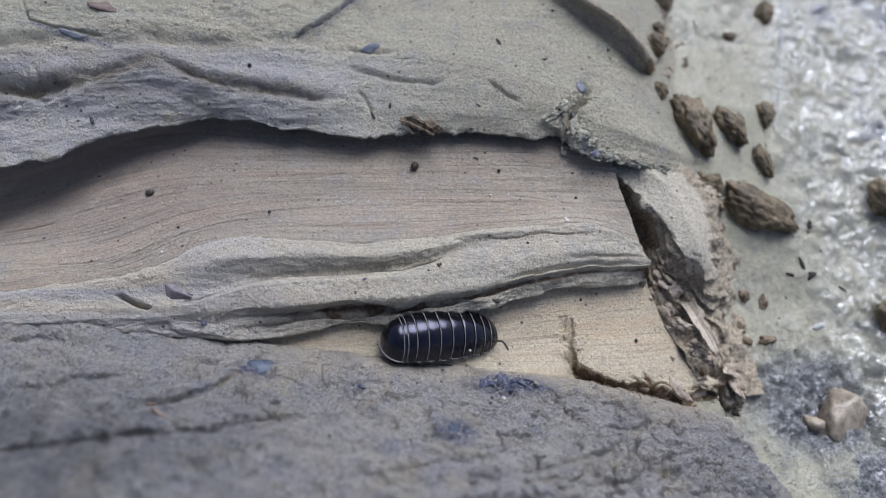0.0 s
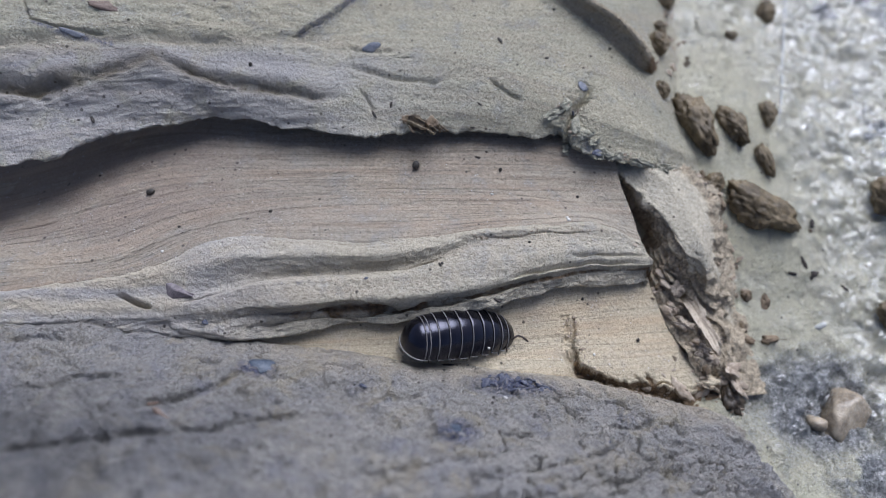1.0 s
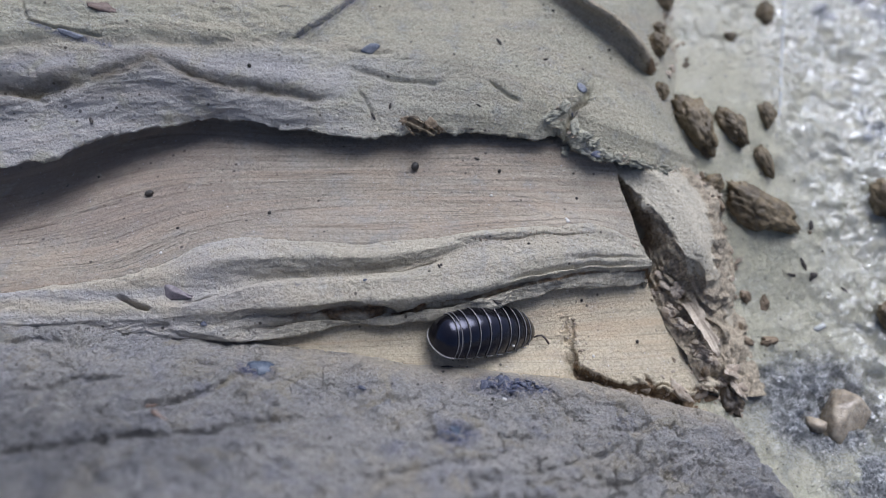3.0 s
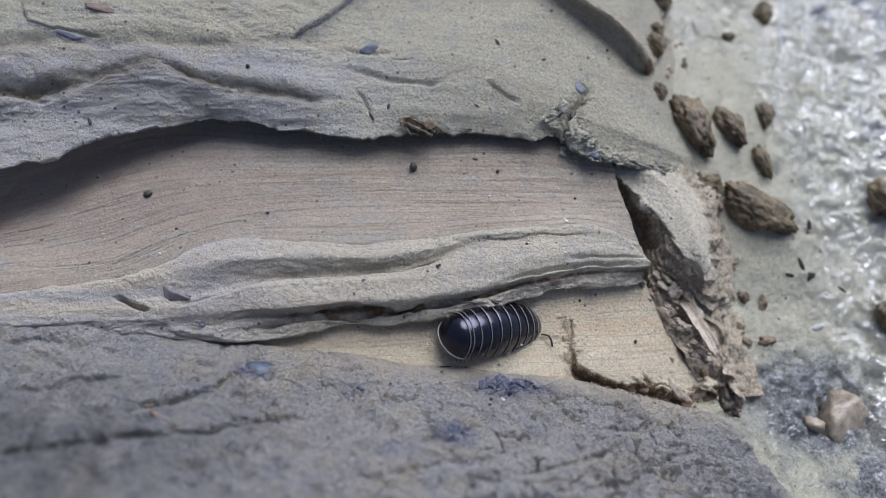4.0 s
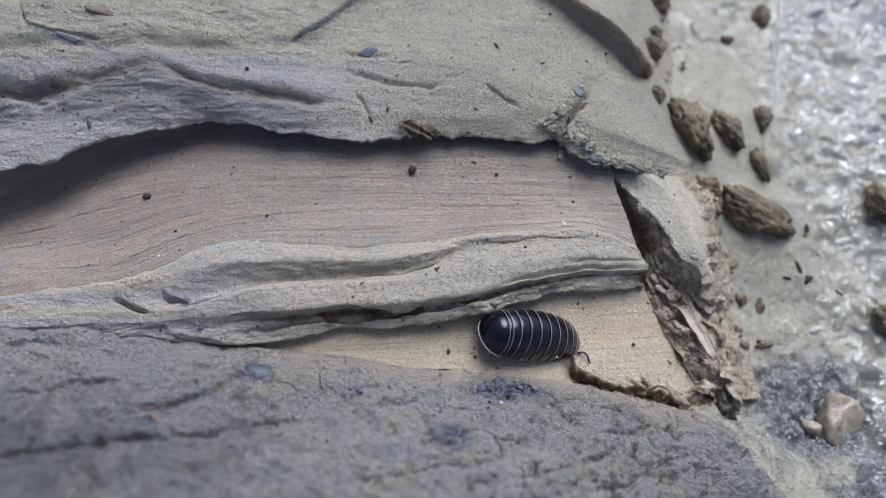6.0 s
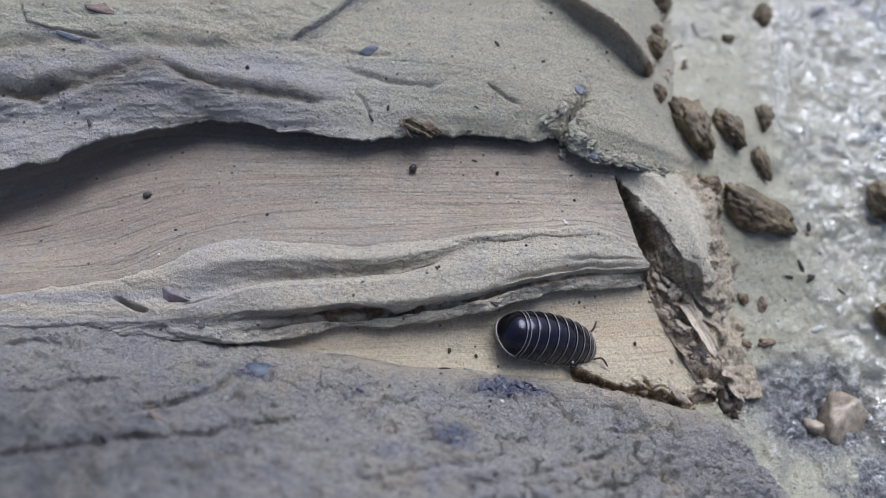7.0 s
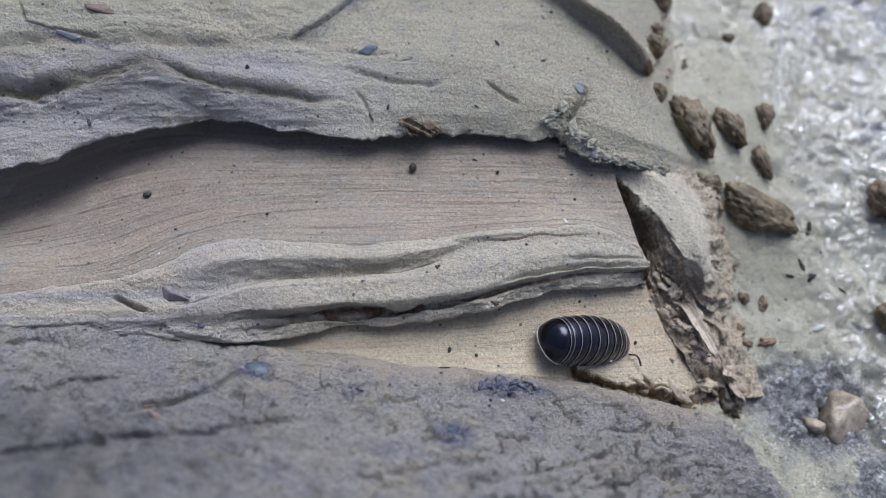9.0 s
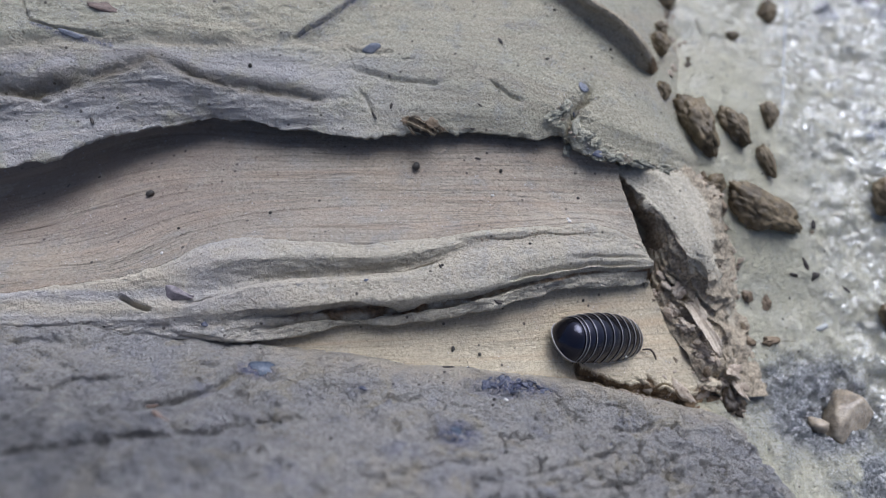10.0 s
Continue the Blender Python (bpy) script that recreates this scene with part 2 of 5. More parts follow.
    fresh = m.step(m.value("ADD", fresh, m.value("MULTIPLY", m.value("SUBTRACT", patch, 0.5), 0.8)), 0.5 - edge, 0.5 + edge)
    c = m.mix(fresh, c, m.mix(m.step(fine, 0.35, 0.65), brown, tuple(2.2 * v for v in brown)))
    r = m.step(fine, 0.3, 0.7, 0.62 - 0.45 * wet - gloss, 0.92 - 0.5 * wet - gloss)
    r = m.mix(quartz, r, (0.15, 0.15, 0.15))
    normal = m.bump(m.noise(1.3, 6, 0.68, warp=0.3), 0.75 * relief, 1.0, normal)
    normal = m.bump(m.noise(3.2, 4, 0.65, warp=0.5), (0.2 if wet else 0.55) * relief, 1.0, normal)
    if wet > 0:
        film = m.value("MAXIMUM", m.step(m.noise(0.25, 4, 0.6), 0.45, 0.6, 0.0, 0.25), m.value("MULTIPLY", m.attribute("film"), m.step(m.noise(0.3, 3, 0.6), 0.36, 0.5, 0.25, 1.0)))
        soft = m.bump(m.noise(0.5, 2, 0.5, warp=1.8), 1.4, 1.0)
        return m.finish(c, r, normal, Specular_IOR_Level=0.6, Coat_Weight=film, Coat_Roughness=0.03, Coat_IOR=2.4, Coat_Normal=soft)
    return m.finish(c, r, normal, Specular_IOR_Level=0.3)


CLAY_LEDGE = clay("ledge clay", (0.54, 0.50, 0.36), (0.49, 0.465, 0.345), (0.43, 0.415, 0.35), lines=0.4, relief=0.8, blue=0.5, tint_or_shade=(0.43, 0.41, 0.40))
CLAY_SOLE = clay("sheared clay", (0.44, 0.37, 0.275), (0.395, 0.35, 0.275), (0.365, 0.34, 0.29), lines=1.0, relief=0.45, blue=0.25, tint_or_shade=(0.27, 0.215, 0.17))
CLAY_RIDGE = clay("rolled clay", (0.60, 0.54, 0.405), (0.56, 0.51, 0.39), (0.51, 0.475, 0.395), lines=0.3, relief=0.7, blue=0.4, tint_or_shade=(0.45, 0.43, 0.42))
CLAY_FLOOR = clay("channel clay", (0.62, 0.535, 0.37), (0.585, 0.505, 0.35), (0.545, 0.475, 0.35), lines=0.6, relief=0.4, blue=0.1, ochre=(0.54, 0.36, 0.20), brown=(0.15, 0.105, 0.06))
CLAY_MOUND = clay("mound clay", (0.46, 0.435, 0.385), (0.405, 0.39, 0.37), (0.33, 0.325, 0.335), relief=1.35, blue=0.7, warm=0.75, tint_or_shade=(0.10, 0.10, 0.11), gloss=0.28)
CLAY_RIM = clay("rim clay", (0.55, 0.47, 0.33), (0.47, 0.4, 0.28), (0.42, 0.37, 0.28), lines=0.2, relief=0.7, blue=0.1)
CLAY_WET = clay("wet clay", (0.69, 0.65, 0.455), (0.64, 0.605, 0.425), (0.55, 0.53, 0.39), wet=1.0, relief=1.6, blue=0.1, brown=(0.15, 0.15, 0.14), edge=0.36)
CLAY_SLAB = clay("broken slab clay", (0.58, 0.525, 0.395), (0.555, 0.505, 0.38), (0.51, 0.465, 0.36), lines=0.2, relief=0.5, blue=0.1, brown=(0.24, 0.20, 0.14))

# ---- the ground: wet clay that goes on to the horizon ----
def ground():
    def graded(a, b, step, far):
        inner = np.arange(a, b + step, step)
        tail = []
        k, x = step, 0.0
        while x < far:
            k *= 1.35
            x += k
            tail.append(x)
        tail = np.array(tail)
        return np.r_[(a - tail)[::-1], inner, inner[-1] + tail]

    xs, ys = graded(14, 78, 0.16, 60000), graded(-36, 52, 0.18, 60000)
    g = np.zeros((len(ys), len(xs), 3))
    g[..., 0], g[..., 1] = np.meshgrid(xs, ys)
    flat = g.reshape(-1, 3)
    far = smoothstep(200, 3000, np.linalg.norm(flat, axis=1))
    x, y = flat[:, 0], flat[:, 1]
    z = -14.5 + 10.5 * smoothstep(-8, 26, y) * (1 - 0.35 * smoothstep(30, 62, x)) - 1.5 * smoothstep(24, 60, x)
    rough = 0.3 + 0.7 * smoothstep(42, 54, x + 0.15 * y)
    z += fbm(flat, 9, 3, 40) * 1.0
    z += rough * (fbm(flat, 3.2, 3, 44) * 0.9 + ridged(flat, 4.0, 2, 47) * 0.25 - 0.15)
    # soft wet lumps
    lumpy = np.maximum(smoothstep(46, 56, x + 0.15 * y), 0.8 * smoothstep(30, 40, y) * smoothstep(29, 34, x)) * (1 - far)
    z += lumpy * 0.55 * (smoothstep(0.0, 0.7, plates(flat, 2.8, 59, 1.2)) - 0.4)
    z += fbm(flat, 400, 3, 48) * 60 * far
    # a muddy hollow round the pebbles
    hx, hy = 46.8, -13.5
    near_x, far_x = 40.92, 48.22
    hollow = np.exp(-(((x - hx) / 10.5) ** 2 + ((y - hy) / 8.0) ** 2) * (1 + 0.5 * fbm(flat, 5, 3, 49)))
    z += -2.2 * hollow + hollow * (fbm(flat, 2.4, 4, 50) * 2.2 + 0.6 * ridged(flat, 2.0, 3, 51) - 0.3)
    mud = np.maximum(hollow * 1.1, smoothstep(0.25, 0.6, fbm(flat, (5, 7, 7), 4, 52)) * 0.75 * smoothstep(50, 58, x))
    mud = np.maximum(mud, smoothstep(-13, -22, y) * smoothstep(-0.5, 0.05, fbm(flat, (4, 3, 3), 4, 55)) * 0.9 * smoothstep(near_x, far_x, x + 0.25 * (y + 20)))
    mud = np.maximum(mud, smoothstep(53, 62, x) * smoothstep(16, 34, y) * smoothstep(-0.35, 0.3, fbm(flat, (7, 9, 9), 3, 56)) * 0.75 * (1 - far))
    z += mud * (fbm(flat, 2.2, 4, 57) * 1.1 - 0.5 * ridged(flat, 2.6, 3, 58) + 0.2)
    g[..., 2] = z.reshape(g.shape[:2])
    return tagged(sheet("ground", g, CLAY_WET, fields={"broken": mud.reshape(g.shape[:2]), "film": np.maximum(np.maximum(smoothstep(45, 55, x + 0.12 * y), 0.6 * lumpy), 0.7 * hollow).reshape(g.shape[:2])}),
                  "pale wet clay ground, lumpy and glistening", "ground", kind="structure")


ground()

# ---- the clay bank in front of it ----
bank = tagged(new("clay_bank"), "split bank of beige and grey layered clay", "clay bank", kind="structure")

LIP = [(-63.8, 3.02, 6.6), (-50.09, 7.24, 5.6), (-46.3, 8.79, 5), (-42.76, 11.43, 4.1), (-39.3, 13.34, 3.8), (-35.62, 14.69, 3.5), (-31.11, 15.81, 3.3), (-27.85, 16.59, 3.1), (-24.34, 16.15, 3.1), (-20.82, 15.18, 3), (-15.27, 14.4, 3), (-12.51, 13.8, 3), (-9.12, 13.88, 2.9), (-5.74, 14.39, 2.8), (-1.64, 14.64, 2.7), (4.54, 15.06, 2.5), (7.96, 14.53, 2.4), (10.69, 13.91, 2.2), (13.14, 14.51, 2.1), (14.56, 14.85, 2), (16.16, 12.75, 1.6), (18.52, 11.69, 1.2), (21.73, 11.61, 0.5), (26.54, 12.61, -1.8), (31.57, 14.3, -5), (36.1, 16.61, -9)]


def upper_ledge():
    back = [(-72.28, 39.84, 15), (-36.04, 45.32, 11), (-12.78, 49.43, 8), (9.3, 52.17, 6), (23.08, 56.28, 3), (31.39, 61.76, -1), (40.97, 71.35, -8)]
    shelf = [(-66.83, 23.45, 13.8), (-45.91, 26.04, 11.4), (-26.97, 29.28, 8.4), (-11.91, 31.79, 6.09), (4.83, 32.31, 5.6), (15.86, 32.63, 5.3), (19.67, 33.17, 4.8), (22.6, 34.36, 3.7), (29.26, 39.44, -1.0), (37.59, 47.01, -8.0)]
    brow = [(-65.37, 17.86, 12.8), (-50.86, 19.77, 11.3), (-45.28, 21.65, 10.3), (-36.1, 23.04, 8.9), (-26.43, 23.87, 7.5), (-18.45, 25.05, 6.5), (-11.56, 25.32, 5.65), (-4.48, 24.48, 5.92), (2.5, 23.34, 5.93), (8.06, 22.16, 5.5), (13.54, 20.32, 5.0), (18.42, 19.4, 4.2), (22.84, 18.8, 2.6), (28.21, 19.94, -1.5), (34.95, 22.98, -8.0)]
    furrow = [(-67.14, 15.62, 8.8), (-51.69, 17.26, 8.2), (-45.66, 19.21, 8.0), (-39.57, 21.2, 7.6), (-34.48, 21.95, 7.0), (-29.91, 20.88, 5.6), (-23.22, 20.59, 4.5), (-15.6, 20.04, 3.9), (-10.07, 20.6, 3.89), (-1.67, 20.51, 4.59), (6.66, 19.95, 4.4), (12.81, 18.05, 4.0), (18.32, 16.23, 3.0), (23.4, 15.41, 1.3), (29.51, 16.25, -3.0), (35.02, 18.71, -8.0)]
    furrow = [(x + 0.52 * k, y - 0.97 * k, z + k) for x, y, z in furrow for k in (1.4 - 0.9 * float(smoothstep(-22, 0, x)),)]
    belly = [(-66.46, 11.39, 7.4), (-51.19, 13.11, 6.8), (-42.26, 15.74, 6.2), (-32.86, 17.73, 5.4), (-24.9, 17.45, 4.4), (-15.32, 16.71, 4.0), (-5.74, 16.74, 3.98), (4.51, 16.54, 3.9), (11.35, 15.82, 3.5), (15.42, 14.49, 3.0), (18.88, 13.66, 2.2), (23.31, 13.51, 0.6), (30.19, 14.89, -3.6), (35.58, 17.56, -8.5)]
    g = loft([back, shelf, brow, furrow, belly, LIP, shifted(LIP, 0.9, -0.8), shifted(LIP, 5, -1.6)],
             720, (56, 76, 44, 38, 48, 8, 14), 2.2)
    g = capped(g, 14, 1.6, 12)
    n = normals(g)
    p = g.reshape(-1, 3)
    s = g.shape[:2]
    lip = (np.arange(s[0]) / s[0])[:, None]
    rough = fbm(p, (9, 2.5, 2.5), 4, 60).reshape(s) * 0.5 + fbm(p, (1.8, 0.7, 0.7), 4, 61).reshape(s) * 0.14
    left = smoothstep(8, -25, g[..., 0])
    g = g + n * (rough * (0.4 + 0.8 * left))[..., None]
    # torn clay round the break
    d, _ = near(g, [(13.67, 12.72, 2.3), (15.18, 16.07, 3.2), (16.98, 18.77, 4.2), (17.97, 21.14, 4.6)])
    d2, _ = near(g, [(14.71, 12.8, 2.2), (18.8, 12.44, 2), (24, 12.41, 0), (29.8, 13.39, -3)])
    torn = np.maximum(np.exp(-(d / 1.8) ** 2), 0.8 * np.exp(-(d2 / 1.0) ** 2))
    g = g + n * (torn * (fbm(p, (1.3, 0.9, 0.9), 4, 64, 0.6).reshape(s) * 0.55 + (smoothstep(0.0, 0.25, plates(p, 1.5, 65, 1.6).reshape(s)) - 0.6) * 0.2))[..., None]
    # ragged lip
    edge = np.exp(-((lip - 0.925) / 0.04) ** 2)
    g[..., 1] += edge * (fbm(p, (1.3, 50, 50), 5, 63, 0.65).reshape(s) * 0.85)
    g[..., 2] += edge * (fbm(p, (2.5, 50, 50), 3, 66).reshape(s) * 0.3)
    # rough mound behind the brow at one end
    d = smoothstep(-1.5, 1.5, (g[..., 1] - 27.78) - 1.1 * (g[..., 0] - -15.73))
    back_mask = smoothstep(0.45, 0.36, lip)
    g[..., 2] += d * back_mask * (0.9 + 0.4 * fbm(p, 5, 4, 70).reshape(s))
    for line, w, k in (
        ([(-54.0, 17.1), (-50.9, 16.4), (-47.4, 16.5), (-44.1, 17.8)], 1.2, 1.1),
        ([(-34.0, 21.6), (-29.6, 20.3), (-26.3, 19.7), (-20.9, 19.3), (-15.4, 18.7)], 0.7, 0.4),
        ([(-12.2, 23.0), (-10.1, 22.3), (-6.6, 21.1), (-3.2, 20.7), (-1.1, 20.5), (1.0, 21.1)], 0.4, 0.6),
        ([(-10.6, 19.9), (-9.3, 18.2), (-8.4, 16.4)], 0.22, 0.4),
        ([(5.28, 20.96, 4.8), (7.32, 19.23, 4.4), (9.7, 17.78, 4)], 0.22, 0.5),
        ([(13.65, 11.85, 2), (14.41, 13.94, 2.6), (15.22, 16.23, 3), (16.99, 18.5, 4), (17.86, 21.23, 4.5)], 0.35, 1.3),
        ([(-18.8, 26.2), (-17.9, 26.7), (-15.9, 28.1), (-13.9, 30.2), (-12.6, 32.1), (-10.5, 34.4)], 0.17, 0.8),
        ([(-50.2, 28.2), (-49.3, 26.0), (-48.3, 23.9), (-45.7, 23.4), (-43.3, 23.4), (-41.3, 23.4), (-40.0, 23.3)], 0.16, 0.55),
        ([(-12.2, 25.6), (-9.2, 25.4), (-5.84, 25.1)], 0.25, 0.4),
    ):
        g = carve(g, line, w, k)
    g = undercut(g, [(-35.2, 21.9), (-32.8, 21.3), (-29.6, 20.35), (-26.3, 19.8), (-20.9, 19.4), (-15.4, 18.7), (-12.0, 18.6)], 0.2, 0.8, 1.2)
    g = undercut(g, [(-54.9, 17.6), (-50.96, 16.6), (-47.4, 16.7), (-44.1, 18.0), (-39.6, 19.8), (-34.6, 21.7)], 0.15, 1.0, 1.6, 8)
    g = undercut(g, [(-12.66, 23.9), (-9.95, 24.6), (-6.51, 24.5), (-3.74, 23.9)], 0.6, 0.4, 0.35, 9)
    # brown soil tint along the furrow, with the shade of its folds painted in
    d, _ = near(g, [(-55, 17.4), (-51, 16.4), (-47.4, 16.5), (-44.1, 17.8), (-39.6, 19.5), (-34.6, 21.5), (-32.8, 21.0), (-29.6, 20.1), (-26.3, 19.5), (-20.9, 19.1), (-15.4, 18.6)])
    soil_shade = np.exp(-(d / 1.0) ** 2) * (0.9 + 0.25 * fbm(p, 2.5, 3, 67).reshape(s))
    vein = 0
    for line in ([(-17.9, 26.7), (-15.9, 28.1), (-13.9, 30.2), (-12.6, 32.1), (-10.5, 34.4)], [(-47.5, 23.4), (-45.7, 23.0), (-43.3, 22.8), (-41.3, 22.7), (-39.5, 22.5)]):
        d, _ = near(g, line)
        vein = np.maximum(vein, np.clip(1.1 - d / 0.55, 0, 1))
    return sheet("upper_ledge", g, CLAY_LEDGE, bank, {"broken": smoothstep(0.94, 1.0, lip) * 0.6, "soil_shade": soil_shade, "cool": left * smoothstep(0.42, 0.52, lip), "vein": 0.8 * vein, "pale": 0.6 * left * np.exp(-((lip - 0.43) / 0.03) ** 2)})


upper_ledge()


def rim():
    edge = [(13.08, 38.73, 7.4), (15.85, 35.74, 7.2), (18.57, 32.85, 6.8), (22.1, 30.56, 6), (25.04, 28.21, 4.4), (26.65, 27.01, 2.4), (27.58, 27.19, -0.2)]
    edge = [(x - 0.35 * k, y - 1.1 * k, z + 1.1 * k) for (x, y, z), k in zip(edge, (1, 1, 1, 1, 0.9, 0.6, 0.2))]
    g = loft([shifted(edge, -0.4, -3.4, -2.4), shifted(edge, 0.2, -2.7, -0.9), shifted(edge, 0.2, -1.6, -0.1), shifted(edge, -0.2, -0.5, -0.15), edge, shifted(edge, 0.4, -0.1, 0.35), shifted(edge, 1.7, -2.6, 1.4),
              shifted(edge, 6, -11, 5)], 160, (14, 14, 14, 8, 8, 24, 20), 1.8)
    p = g.reshape(-1, 3)
    g = g + normals(g) * (fbm(p, 1.6, 4, 80).reshape(g.shape[:2]) * 0.25)[..., None]
    return sheet("curled_rim", g, CLAY_RIM, bank, {"broken": smoothstep(0.86, 1.0, np.linspace(0, 1, g.shape[1]))[None, :] * 0.8})


rim()

CREST = [(-63.99, -7.55, 0.2), (-48.96, -5.88, 0.3), (-39.86, -4.52, 0.4), (-34.82, -3.88, 0.8), (-30.51, -2.5, 1.3), (-27.52, -1, 1.6), (-23.18, 0.06, 1.8), (-16.79, -0.09, 1.8), (-9.14, -0.53, 1.8), (-1.53, 0.06, 1.8), (4.23, 1.09, 1.7), (10.83, 2.33, 0.65), (17.85, 3.93, -1.32), (23.82, 3.25, -3.86)]


def sole():
    g = loft([
        [(-80.53, 25.13, -6), (-61.64, 27.15, -6), (-37.94, 31.01, -2.4), (-6.37, 26.65, -1), (12.45, 23.85, -0.9), (20.61, 22.3, -1.9)],
        [(-75.3, 12.45, -5), (-57.33, 13.94, -5.4), (-35.45, 18.0, -0.9), (-20.44, 16.6, 0.0), (-6, 15.8, 0.5), (11.85, 15.3, 0.7), (20.92, 14.4, 0.0)],
        [(-69.55, 2.9, -2.2), (-53.06, 4.35, -2), (-33.22, 9.19, -0.5), (-19.45, 9.68, 0), (7.97, 9.82, -0.1), (21.5, 10.24, -1.5)],
        [(-65.36, -4.31, 0), (-49.97, -2.88, 0), (-37.44, -1.53, 0.2), (-29.76, 2.55, 0.3), (-20.16, 4.82, 0.4), (7.75, 5.78, 0.14), (22.55, 7.21, -2.69)],
        CREST,
        shifted(CREST, -0.8, -1.2),
    ], 600, (20, 60, 50, 50, 6), 5.0)
    g = capped(g, 14, 0.5, 11)
    p = g.reshape(-1, 3)
    s = g.shape[:2]
    brk = smoothstep(599, 604, np.arange(s[1]))[None, :]
    g = g + normals(g) * (fbm(p, (14, 4, 4), 4, 90).reshape(s) * 0.22 + brk * fbm(p, 1.2, 4, 91).reshape(s) * 0.5)[..., None]
    row = np.arange(s[0])[:, None] / s[0]
    wave = grain(np.stack([p[:, 0] * 0.06, np.repeat(row[:, 0], s[1]) * 70, p[:, 2] * 0], 1), 93).reshape(s)
    g[..., 2] += wave * 0.035
    for line, w, k in (
        ([(-50.27, -1.86, 0), (-43.76, -2.06, 0.1), (-39.01, -1.67, 0.2), (-35.05, -0.48, 0.3), (-29.67, 2.01, 0.3), (-25.28, 3.32, 0.3), (-20.13, 4.58, 0.4)], 0.08, 0.16),
        ([(-51.79, 2.91, -0.3), (-46.81, 4.08, -0.3), (-41.95, 6.24, -0.2), (-37.44, 7.21, -0.2)], 0.12, 0.22),
        ([(-39.2, -2.26, 0.2), (-34.3, -1, 0.3), (-29.5, 1.19, 0.4)], 0.06, 0.12),
        ([(-29.62, -1.61, 1), (-29.18, -0.02, 0.8), (-29.03, 1.66, 0.5)], 0.1, 0.2),
        ([(-17.83, 7.48, 0), (-5.69, 8.05, 0), (7.84, 7.48, 0), (17.94, 6.81, -0.2)], 0.08, 0.12),
        ([(-22.74, 8.78, -0.1), (-12.65, 10.35, -0.2), (1.1, 9.85, -0.2)], 0.08, 0.10),
    ):
        g = carve(g, line, w, k)
    # purple-brown clay at one end, with the overhang's shade painted into it
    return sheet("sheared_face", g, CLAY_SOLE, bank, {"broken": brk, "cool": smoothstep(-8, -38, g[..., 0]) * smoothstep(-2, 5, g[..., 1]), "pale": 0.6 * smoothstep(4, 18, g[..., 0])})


sole()


